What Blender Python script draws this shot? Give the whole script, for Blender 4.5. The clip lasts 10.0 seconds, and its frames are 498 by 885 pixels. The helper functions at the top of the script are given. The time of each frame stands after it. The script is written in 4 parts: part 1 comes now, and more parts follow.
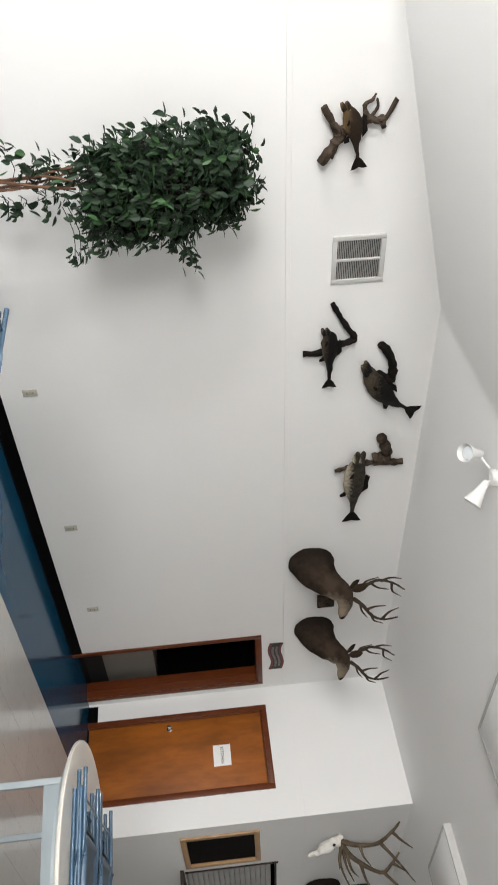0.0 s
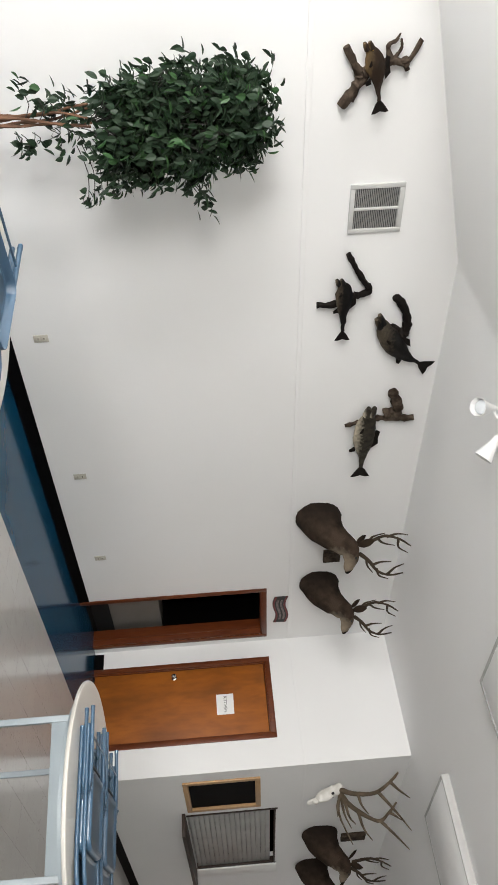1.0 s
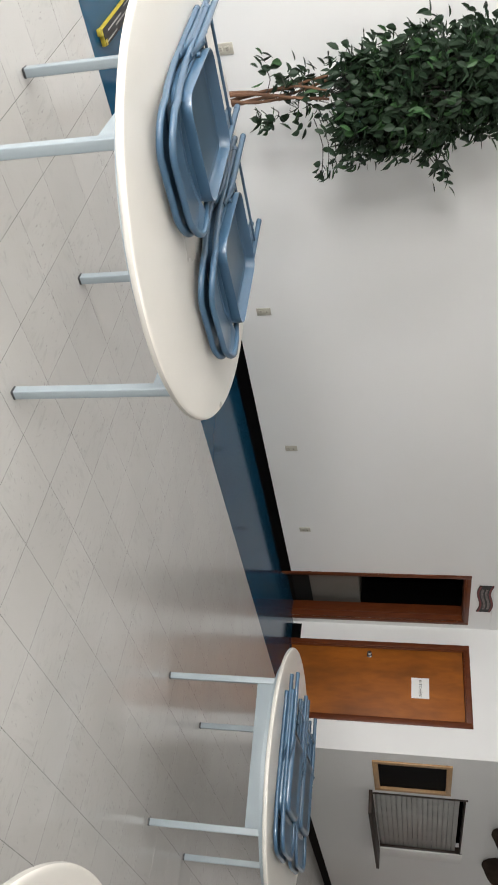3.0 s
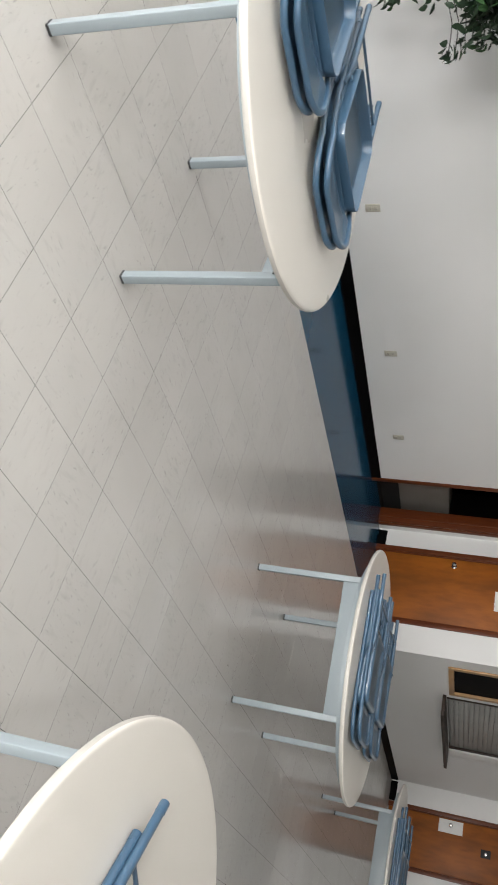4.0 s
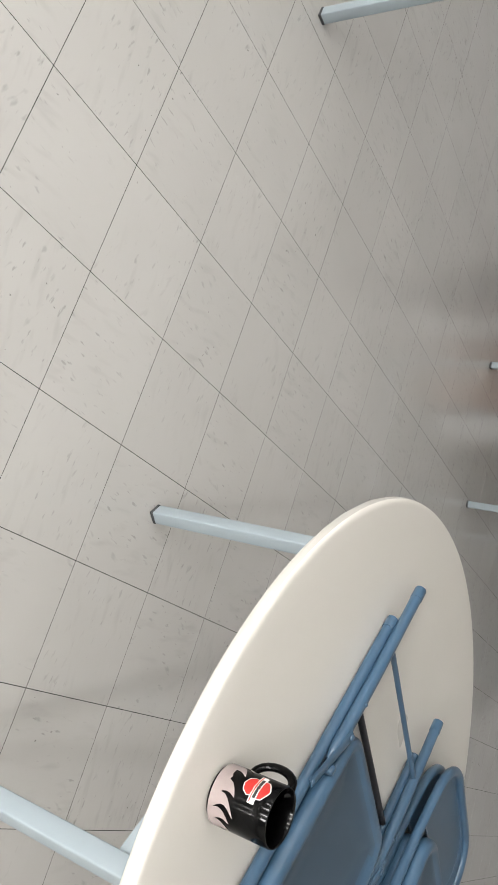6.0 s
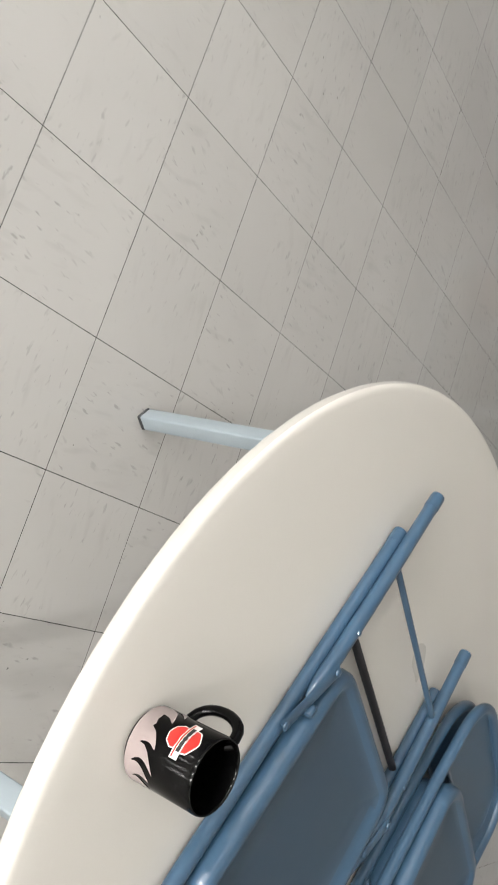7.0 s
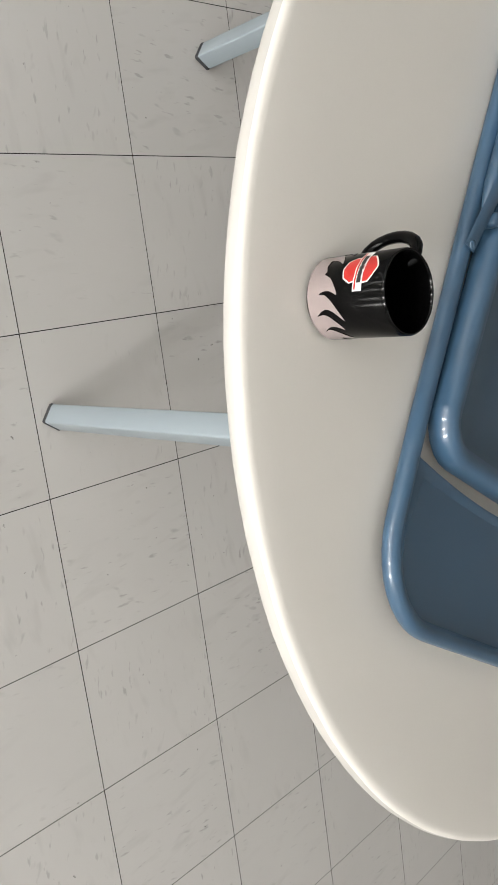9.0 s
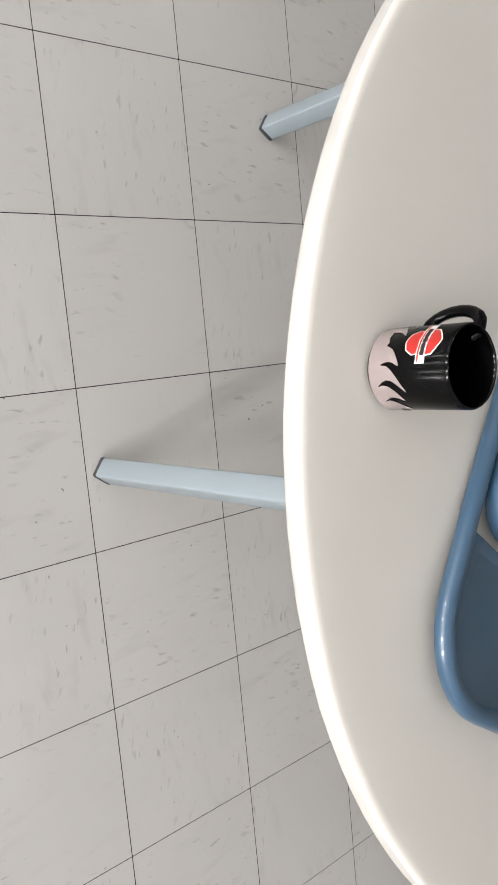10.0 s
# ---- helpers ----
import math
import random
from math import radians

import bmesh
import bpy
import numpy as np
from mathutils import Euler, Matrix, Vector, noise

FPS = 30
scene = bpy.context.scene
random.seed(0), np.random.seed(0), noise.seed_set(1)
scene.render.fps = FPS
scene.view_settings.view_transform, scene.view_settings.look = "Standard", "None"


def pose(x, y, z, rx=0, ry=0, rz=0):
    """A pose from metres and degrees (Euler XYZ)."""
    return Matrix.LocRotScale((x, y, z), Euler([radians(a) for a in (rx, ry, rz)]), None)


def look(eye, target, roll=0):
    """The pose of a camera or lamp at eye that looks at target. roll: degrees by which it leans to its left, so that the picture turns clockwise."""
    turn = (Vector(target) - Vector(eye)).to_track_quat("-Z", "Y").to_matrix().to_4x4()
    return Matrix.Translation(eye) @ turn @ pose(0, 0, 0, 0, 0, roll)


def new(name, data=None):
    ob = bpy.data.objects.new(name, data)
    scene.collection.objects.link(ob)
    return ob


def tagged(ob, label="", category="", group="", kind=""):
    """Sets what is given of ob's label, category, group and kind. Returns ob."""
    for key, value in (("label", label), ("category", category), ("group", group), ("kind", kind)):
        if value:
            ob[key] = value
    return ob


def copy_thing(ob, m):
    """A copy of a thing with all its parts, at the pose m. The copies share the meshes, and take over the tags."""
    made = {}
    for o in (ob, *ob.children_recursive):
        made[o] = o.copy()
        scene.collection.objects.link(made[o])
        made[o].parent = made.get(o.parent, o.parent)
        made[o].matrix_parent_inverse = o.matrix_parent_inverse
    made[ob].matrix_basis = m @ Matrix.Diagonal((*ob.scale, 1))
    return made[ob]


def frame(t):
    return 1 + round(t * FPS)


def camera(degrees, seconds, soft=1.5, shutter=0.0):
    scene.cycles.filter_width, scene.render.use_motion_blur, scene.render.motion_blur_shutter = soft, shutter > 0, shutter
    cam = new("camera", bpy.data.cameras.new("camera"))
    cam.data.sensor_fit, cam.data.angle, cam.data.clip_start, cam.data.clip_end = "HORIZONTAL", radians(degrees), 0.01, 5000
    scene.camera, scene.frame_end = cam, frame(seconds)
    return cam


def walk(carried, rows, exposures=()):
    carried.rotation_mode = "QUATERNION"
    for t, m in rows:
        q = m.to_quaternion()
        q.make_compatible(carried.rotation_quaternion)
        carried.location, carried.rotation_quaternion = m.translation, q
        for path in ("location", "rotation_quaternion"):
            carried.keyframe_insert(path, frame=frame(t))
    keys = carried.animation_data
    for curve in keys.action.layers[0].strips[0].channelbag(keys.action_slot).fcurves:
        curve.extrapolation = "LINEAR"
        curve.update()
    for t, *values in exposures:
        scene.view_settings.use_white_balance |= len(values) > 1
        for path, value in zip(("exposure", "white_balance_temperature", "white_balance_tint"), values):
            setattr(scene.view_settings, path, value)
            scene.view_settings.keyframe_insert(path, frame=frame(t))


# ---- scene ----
cam = camera(35.7, 10.0, shutter=0.15)
PATH = [
    (0, (-1.768, -0.369, 1.651), (-0.41, 1.095, 1.763), 84.9),
    (0.5, (-1.713, -0.405, 1.62), (-0.258, 0.963, 1.728), 85.6),
    (1, (-1.699, -0.411, 1.62), (-0.27, 0.986, 1.706), 86.1),
    (1.5, (-1.704, -0.384, 1.595), (-0.311, 1.051, 1.586), 85.9),
    (2, (-1.715, -0.397, 1.577), (-0.347, 1.056, 1.448), 86.2),
    (2.5, (-1.715, -0.397, 1.538), (-0.346, 1.029, 1.234), 87.2),
    (2.7, (-1.71, -0.39, 1.522), (-0.332, 1.013, 1.159), 88.2),
    (3.8, (-1.672, -0.436, 1.484), (-0.111, 0.68, 0.921), 93.6),
    (4, (-1.664, -0.434, 1.465), (-0.124, 0.67, 0.824), 94.8),
    (4.5, (-1.648, -0.428, 1.413), (-0.138, 0.648, 0.664), 98.0),
    (5, (-1.64, -0.424, 1.367), (-0.051, 0.441, 0.514), 99.4),
    (5.5, (-1.585, -0.428, 1.343), (0.003, 0.25, 0.334), 97.8),
    (5.7, (-1.505, -0.451, 1.332), (0.09, 0.149, 0.285), 96.8),
    (6.8, (-1.127, -0.439, 1.278), (0.429, 0.051, 0.121), 101.5),
    (7, (-1.059, -0.406, 1.296), (0.504, -0.051, 0.1), 100.8),
    (7.2, (-0.993, -0.394, 1.297), (0.56, -0.173, 0.057), 100.2),
    (7.5, (-0.986, -0.392, 1.274), (0.535, -0.333, -0.025), 98.6),
    (8, (-0.961, -0.434, 1.277), (0.522, -0.562, -0.059), 96.5),
    (8.5, (-0.955, -0.519, 1.286), (0.485, -0.823, -0.067), 97.9),
    (9, (-0.964, -0.568, 1.272), (0.362, -0.976, -0.168), 95.1),
    (9.5, (-0.964, -0.562, 1.267), (0.33, -0.924, -0.215), 94.9),
    (10, (-0.972, -0.557, 1.259), (0.306, -0.812, -0.259), 93.3),
]
walk(cam, [(t, look(eye, target, roll)) for t, eye, target, roll in PATH],
     [(0, -0.38, 6500, 10), (1.0, -0.28, 6500, 10), (2.0, -0.50, 6500, 10), (2.5, -0.49, 6500, 10), (4.0, -0.52, 6500, 10), (5.0, -0.64, 6500, 10), (5.7, -0.72, 6500, 10), (7.0, -0.74, 6530, 10),
      (8.0, -0.82, 6560, 10), (8.5, -0.82, 6560, 10), (9.0, -1.08, 6500, 10), (9.5, -1.15, 6480, 11), (10, -0.93, 6380, 12)])

# ---------------------------------------------------------------- world and light
world = bpy.data.worlds.new("sky")
scene.world = world
world.use_nodes = True
wn = world.node_tree.nodes
sky = wn.new("ShaderNodeTexSky")
sky.sky_type = "NISHITA"
sky.sun_disc = False
sky.sun_elevation, sky.sun_rotation = radians(38), radians(200)
wn["Background"].inputs[1].default_value = 0.12
world.node_tree.links.new(sky.outputs[0], wn["Background"].inputs[0])

EAST, WEST, SOUTH, NORTH = 12.4, -6.6, -5.8, 4.439
KITCHEN_X, HALL_Y, CEIL = 6.713, 2.90, 3.51
RIDGE_X, SLOPE, VALLEY_X = 1.485, 0.244, -1.1
# centre y and width in the west wall, and the share of the daylight
WINDOWS = [(-2.9, 0.5, 1.5), (-1.2, 0.4, 0.85), (1.1, 0.4, 0.85), (3.3, 0.4, 0.7)]
WIN_LOW, WIN_HIGH = 0.45, 2.7

for wy, ww, share in WINDOWS:
    lamp = bpy.data.lights.new("window_daylight", "AREA")
    lamp.shape, lamp.size, lamp.size_y = "RECTANGLE", ww - 0.1, WIN_HIGH - WIN_LOW - 0.1
    lamp.energy, lamp.color = 385.0 * share, (1.0, 0.985, 0.96)
    new("window_daylight", lamp).matrix_world = look((WEST + 0.02, wy, (WIN_LOW + WIN_HIGH) / 2), (WEST + 3, wy, (WIN_LOW + WIN_HIGH) / 2 + 0.45))


# ---------------------------------------------------------------- materials

def material(name, color, rough=0.5, metal=0.0, vary=0.0, scale=8.0, fine=0.0, fine_scale=120.0, bump=0.0,
             bump_scale=60.0, dark=None, random_tone=0.0, island=0.0, coat=0.0, stretch=(1, 1, 1), rough_vary=0.0, world_space=False, specular=0.5):
    """A principled surface with a broad and a fine variation of tone, relief, and a tone for each piece."""
    m = bpy.data.materials.new(name)
    m.use_nodes = True
    nt = m.node_tree
    n, link = nt.nodes, nt.links.new
    p = n["Principled BSDF"]
    p.inputs["Roughness"].default_value = rough
    p.inputs["Metallic"].default_value = metal
    p.inputs["Coat Weight"].default_value = coat
    p.inputs["Specular IOR Level"].default_value = specular
    co = n.new("ShaderNodeTexCoord")
    mp = n.new("ShaderNodeMapping")
    mp.inputs["Scale"].default_value = stretch
    link(n.new("ShaderNodeNewGeometry").outputs["Position"] if world_space else co.outputs["Object"], mp.inputs[0])
    vec = mp.outputs[0]
    base = n.new("ShaderNodeRGB")
    base.outputs[0].default_value = color if len(color) == 4 else (*color, 1)
    last = base.outputs[0]
    other = dark if dark else tuple(c * 0.6 for c in color[:3]) + (1,)

    def blend(fac, a, b):
        mx = n.new("ShaderNodeMix")
        mx.data_type = "RGBA"
        link(fac, mx.inputs[0])
        link(a, mx.inputs[6])
        if isinstance(b, tuple):
            mx.inputs[7].default_value = b
        else:
            link(b, mx.inputs[7])
        return mx.outputs[2]

    def scaled(socket, lo, hi, amount):
        r = n.new("ShaderNodeMapRange")
        r.inputs[1].default_value, r.inputs[2].default_value = lo, hi
        r.inputs[3].default_value, r.inputs[4].default_value = 0.0, amount
        link(socket, r.inputs[0])
        return r.outputs[0]

    def noise_tex(sc, detail=4.0):
        t = n.new("ShaderNodeTexNoise")
        t.inputs["Scale"].default_value, t.inputs["Detail"].default_value = sc, detail
        link(vec, t.inputs["Vector"])
        return t.outputs[0]
    if vary:
        broad = noise_tex(scale)
        last = blend(scaled(broad, 0.35, 0.7, vary), last, other)
        if rough_vary:
            r = n.new("ShaderNodeMapRange")
            r.inputs[1].default_value, r.inputs[2].default_value = 0.3, 0.7
            r.inputs[3].default_value, r.inputs[4].default_value = rough - rough_vary, rough + rough_vary
            link(broad, r.inputs[0])
            link(r.outputs[0], p.inputs["Roughness"])
    if fine:
        last = blend(scaled(noise_tex(fine_scale, 6.0), 0.45, 0.75, fine), last, other)
    if random_tone or island:
        if random_tone:
            src = n.new("ShaderNodeObjectInfo").outputs["Random"]
        else:
            src = n.new("ShaderNodeNewGeometry").outputs["Random Per Island"]
        last = blend(scaled(src, 0.0, 1.0, random_tone or island), last, other)
    link(last, p.inputs["Base Color"])
    if bump:
        b = n.new("ShaderNodeBump")
        b.inputs["Strength"].default_value, b.inputs["Distance"].default_value = bump, 0.004
        link(noise_tex(bump_scale, 5.0), b.inputs["Height"])
        link(b.outputs[0], p.inputs["Normal"])
    return m


def tile_material():
    """Off-white vinyl with short grey streaks, worn shine, a tone for each tile."""
    m = material("vinyl_tile", (0.56, 0.547, 0.526), 0.16, vary=0.5, scale=2.6, dark=(0.49, 0.478, 0.458, 1),
                 random_tone=0.35, bump=0.02, bump_scale=9.0, rough_vary=0.04, world_space=True, specular=0.6)
    nt = m.node_tree
    n, link = nt.nodes, nt.links.new
    p = n["Principled BSDF"]
    was = p.inputs["Base Color"].links[0].from_socket
    co = n.new("ShaderNodeTexCoord")
    def spots(scale, lo, hi):
        t = n.new("ShaderNodeTexNoise")
        t.inputs["Scale"].default_value, t.inputs["Detail"].default_value = scale, 2.0
        link(n.new("ShaderNodeNewGeometry").outputs["Position"], t.inputs["Vector"])
        r = n.new("ShaderNodeMapRange")
        r.inputs[1].default_value, r.inputs[2].default_value = lo, hi
        link(t.outputs[0], r.inputs[0])
        return r.outputs[0]

    patch = spots(3.1, 0.36, 0.58)
    cell = n.new("ShaderNodeMapping")
    cell.inputs["Scale"].default_value = (1 / 0.3048, 1 / 0.3048, 0)
    cell.inputs["Location"].default_value = (0, 0, 0.5)
    link(n.new("ShaderNodeNewGeometry").outputs["Position"], cell.inputs[0])
    check = n.new("ShaderNodeTexChecker")
    check.inputs["Scale"].default_value = 1.0
    link(cell.outputs[0], check.inputs["Vector"])
    for angle, sx, sy, lo, hi, tone, amount in ((6, 84, 24, 0.645, 0.72, (0.25, 0.24, 0.23, 1), 0.5), (-8, 34, 9, 0.55, 0.80, (0.36, 0.345, 0.33, 1), 0.4),
                                                (20, 42, 16, 0.65, 0.75, (0.28, 0.27, 0.26, 1), 0.45), (35, 70, 60, 0.73, 0.77, (0.09, 0.085, 0.08, 1), 0.8)):
        turned = []
        for quarter in (0, 90):
            mp = n.new("ShaderNodeMapping")
            mp.inputs["Rotation"].default_value = (0, 0, radians(angle + quarter))
            link(n.new("ShaderNodeNewGeometry").outputs["Position"], mp.inputs[0])
            st = n.new("ShaderNodeVectorMath")
            st.operation = "MULTIPLY"
            st.inputs[1].default_value = (sx, sy, 1)
            link(mp.outputs[0], st.inputs[0])
            turned.append(st.outputs[0])
        mv = n.new("ShaderNodeMix")
        mv.data_type = "VECTOR"
        link(check.outputs["Fac"], mv.inputs[0])
        link(turned[0], mv.inputs[4])
        link(turned[1], mv.inputs[5])
        t = n.new("ShaderNodeTexNoise")
        t.inputs["Scale"].default_value, t.inputs["Detail"].default_value = 1.0, 2.0
        link(mv.outputs[1], t.inputs["Vector"])
        r = n.new("ShaderNodeMapRange")
        r.inputs[1].default_value, r.inputs[2].default_value = lo, hi
        r.inputs[3].default_value, r.inputs[4].default_value = 0.0, amount
        link(t.outputs[0], r.inputs[0])
        mx = n.new("ShaderNodeMix")
        mx.data_type = "RGBA"
        k = n.new("ShaderNodeMath")
        k.operation = "MULTIPLY"
        link(r.outputs[0], k.inputs[0])
        link(patch, k.inputs[1])
        link(k.outputs[0], mx.inputs[0])
        link(was, mx.inputs[6])
        mx.inputs[7].default_value = tone
        was = mx.outputs[2]
    link(was, p.inputs["Base Color"])
    return m


WALL = material("white_wall_paint", (0.76, 0.76, 0.755), 0.6, vary=0.35, scale=1.2, dark=(0.72, 0.718, 0.71, 1), bump=0.06, bump_scale=90)
CEILING = material("white_ceiling_paint", (0.9, 0.9, 0.895), 0.7, vary=0.3, scale=0.8, dark=(0.87, 0.868, 0.86, 1), bump=0.1, bump_scale=70)
# tone of the unseen walls, picked to keep bounce light down
CREAM = material("low_bounce_cream", (0.52, 0.51, 0.48), 0.6, vary=0.3, scale=1.5, bump=0.06, bump_scale=90)
TRIM_WHITE = material("white_gloss_trim", (0.78, 0.78, 0.77), 0.35, vary=0.1, scale=3)
TILE = tile_material()
JOINT = material("dark_floor_joint", (0.022, 0.02, 0.018), 0.9, fine=0.4, specular=0.03)
BORDER = material("blue_vinyl_border", (0.005, 0.062, 0.128), 0.13, vary=0.4, scale=2.0, dark=(0.004, 0.045, 0.095, 1), bump=0.02, bump_scale=8, specular=0.1)
BASE = material("black_rubber_base", (0.0015, 0.0015, 0.0018), 0.6, vary=0.3, scale=6, dark=(0.003, 0.003, 0.003, 1), specular=0.05)
DOOR = material("varnished_plywood_door", (0.33, 0.10, 0.011), 0.5, specular=0.3, vary=0.9, scale=1.6, dark=(0.17, 0.05, 0.008, 1), fine=0.55, fine_scale=5,
                stretch=(3, 3, 1), bump=0.05, bump_scale=40)
FRAMEWOOD = material("dark_varnished_frame", (0.13, 0.032, 0.008), 0.38, specular=0.3, vary=0.6, scale=6, dark=(0.07, 0.016, 0.006, 1), stretch=(6, 6, 1))
LIGHTWOOD = material("light_oak_frame", (0.42, 0.25, 0.11), 0.45, vary=0.5, scale=8, stretch=(1, 1, 5))
# near-black colour holds the darkness of the rooms beyond the openings
PAINTED_DARK = material("painted_dark_interior", (0.002, 0.0018, 0.0017), 0.9, vary=0.4, scale=3, specular=0.04)
GREYBOX = material("grey_cabinet", (0.22, 0.205, 0.185), 0.6, vary=0.3, scale=4)
GLASS_DARK = material("dark_window_mesh", (0.002, 0.002, 0.0022), 0.6, specular=0.04)
HATCHWOOD = material("dark_stained_hatch_wood", (0.032, 0.019, 0.013), 0.5, vary=0.6, scale=7, dark=(0.012, 0.008, 0.006, 1), specular=0.25)
SHUTTER = material("galvanised_shutter", (0.36, 0.36, 0.345), 0.45, metal=0.5, vary=0.4, scale=5)
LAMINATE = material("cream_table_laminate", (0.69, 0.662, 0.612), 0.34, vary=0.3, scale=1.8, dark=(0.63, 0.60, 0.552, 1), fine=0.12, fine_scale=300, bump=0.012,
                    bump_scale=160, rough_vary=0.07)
# rim cream is darkened to offset the window light it catches
EDGE = material("toned_down_cream_edge", (0.46, 0.445, 0.413), 0.45, vary=0.25, scale=9, bump=0.1, bump_scale=60)
TABLE_STEEL = material("pale_blue_grey_enamel", (0.245, 0.285, 0.307), 0.38, vary=0.4, scale=7, dark=(0.22, 0.26, 0.28, 1), coat=0.1)
CHAIR_BLUE = material("slate_blue_enamel", (0.036, 0.082, 0.140), 0.3, vary=0.35, scale=7, dark=(0.040, 0.086, 0.143, 1), fine=0.15, fine_scale=200, coat=0.45)
CHAIR_PAN = material("slate_blue_seat_enamel", (0.035, 0.067, 0.105), 0.4, vary=0.3, scale=6, dark=(0.042, 0.071, 0.102, 1), fine=0.12, fine_scale=240, coat=0.15)
CHAIR_DARK = material("worn_dark_steel", (0.035, 0.035, 0.04), 0.45, metal=0.5, vary=0.4, scale=30)
STEEL = material("chrome_steel", (0.6, 0.6, 0.6), 0.22, metal=1.0)
RUBBER = material("worn_grey_glide", (0.035, 0.037, 0.04), 0.6, vary=0.8, scale=60, dark=(0.015, 0.015, 0.016, 1))
MUG_BLACK = material("black_glazed_ceramic", (0.0015, 0.0015, 0.0016), 0.12, specular=0.14)
MUG_PINK = material("pinkish_grey_glaze", (0.29, 0.238, 0.23), 0.25, vary=0.3, scale=40, coat=0.4)
LOGO_RED = material("red_badge_enamel", (0.42, 0.02, 0.015), 0.3)
LOGO_WHITE = material("white_badge_enamel", (0.7, 0.68, 0.66), 0.3)
LOGO_GOLD = material("gold_print", (0.6, 0.36, 0.06), 0.3)
PLATE = material("beige_outlet_plate", (0.45, 0.43, 0.37), 0.4)
PAPER = material("white_paper", (0.78, 0.78, 0.77), 0.7, vary=0.1, scale=20)
INK = material("black_ink", (0.015, 0.015, 0.015), 0.6)
VENT_PAINT = material("pale_grey_vent_paint", (0.50, 0.50, 0.485), 0.45, vary=0.2, scale=12)
GRILLE = material("grey_grille", (0.34, 0.34, 0.33), 0.5, vary=0.3, scale=20)
FUR = material("brown_deer_fur", (0.062, 0.043, 0.029), 0.9, vary=1.0, scale=5, dark=(0.018, 0.012, 0.009, 1), fine=0.6, fine_scale=160, bump=0.6, bump_scale=180, specular=0.08)
ANTLER = material("brown_antler", (0.06, 0.045, 0.032), 0.6, vary=0.7, scale=12, dark=(0.035, 0.025, 0.017, 1), bump=0.4, bump_scale=90, specular=0.08)
ANTLER_TAN = material("tan_antler", (0.15, 0.115, 0.08), 0.6, vary=0.9, scale=7, dark=(0.045, 0.033, 0.023, 1), bump=0.4, bump_scale=90, specular=0.08)
BONE = material("bleached_bone", (0.72, 0.70, 0.66), 0.6, vary=0.5, scale=12, dark=(0.45, 0.42, 0.37, 1), bump=0.3, bump_scale=60, specular=0.08)
DRIFTWOOD = material("weathered_driftwood", (0.085, 0.064, 0.048), 0.85, vary=1.0, scale=14, dark=(0.016, 0.010, 0.007, 1), fine=0.7, fine_scale=60, bump=0.8, bump_scale=50, specular=0.08)
DRIFT_DARK = material("dark_driftwood", (0.010, 0.008, 0.007), 0.8, vary=0.7, scale=10, dark=(0.008, 0.006, 0.005, 1), bump=0.6, bump_scale=50, specular=0.08)
LEAF = material("ficus_leaf", (0.026, 0.045, 0.025), 0.5, vary=0.5, scale=9, dark=(0.009, 0.024, 0.011, 1), island=0.9, specular=0.3)
LEAF_BRIGHT = material("bright_ficus_leaf", (0.036, 0.085, 0.03), 0.5, vary=0.4, scale=9, dark=(0.02, 0.06, 0.018, 1), island=0.7, specular=0.3)
BARK = material("brown_twisted_bark", (0.17, 0.085, 0.045), 0.8, vary=0.8, scale=14, dark=(0.06, 0.028, 0.016, 1), bump=0.7, bump_scale=60, stretch=(3, 3, 0.6))
POT = material("dark_plastic_pot", (0.03, 0.027, 0.025), 0.5)
SOIL = material("moss_soil", (0.05, 0.04, 0.025), 0.95, vary=0.6, scale=40, bump=0.8, bump_scale=80)
YELLOW = material("yellow_plastic", (0.36, 0.29, 0.03), 0.5, vary=0.3, scale=20)
RIBBON_PALE = material("pale_grey_print", (0.34, 0.33, 0.31), 0.6, vary=0.6, scale=30, dark=(0.12, 0.115, 0.11, 1))
LAMP_WHITE = material("white_enamel_lamp", (0.78, 0.78, 0.77), 0.3)


def fish_material(name, back, belly, tone):
    """Scaly skin, dark above and pale below."""
    m = material(name, back, 0.5, vary=0.9, scale=26, dark=tone, fine=0.5, fine_scale=90, bump=0.5, bump_scale=120, specular=0.15)
    nt = m.node_tree
    n, link = nt.nodes, nt.links.new
    p = n["Principled BSDF"]
    was = p.inputs["Base Color"].links[0].from_socket
    co = n.new("ShaderNodeTexCoord")
    sep = n.new("ShaderNodeSeparateXYZ")
    link(co.outputs["Generated"], sep.inputs[0])
    r = n.new("ShaderNodeMapRange")
    r.inputs[1].default_value, r.inputs[2].default_value = 0.44, 0.12
    blot = n.new("ShaderNodeTexNoise")
    blot.inputs["Scale"].default_value, blot.inputs["Detail"].default_value = 38.0, 4.0
    link(co.outputs["Object"], blot.inputs["Vector"])
    add = n.new("ShaderNodeMath")
    add.operation = "MULTIPLY_ADD"
    link(blot.outputs[0], add.inputs[0])
    add.inputs[1].default_value = 0.5
    link(sep.outputs[2], add.inputs[2])
    less = n.new("ShaderNodeMath")
    less.operation = "SUBTRACT"
    link(add.outputs[0], less.inputs[0])
    less.inputs[1].default_value = 0.22
    link(less.outputs[0], r.inputs[0])
    mx = n.new("ShaderNodeMix")
    mx.data_type = "RGBA"
    link(r.outputs[0], mx.inputs[0])
    link(was, mx.inputs[6])
    mx.inputs[7].default_value = belly
    link(mx.outputs[2], p.inputs["Base Color"])
    return m


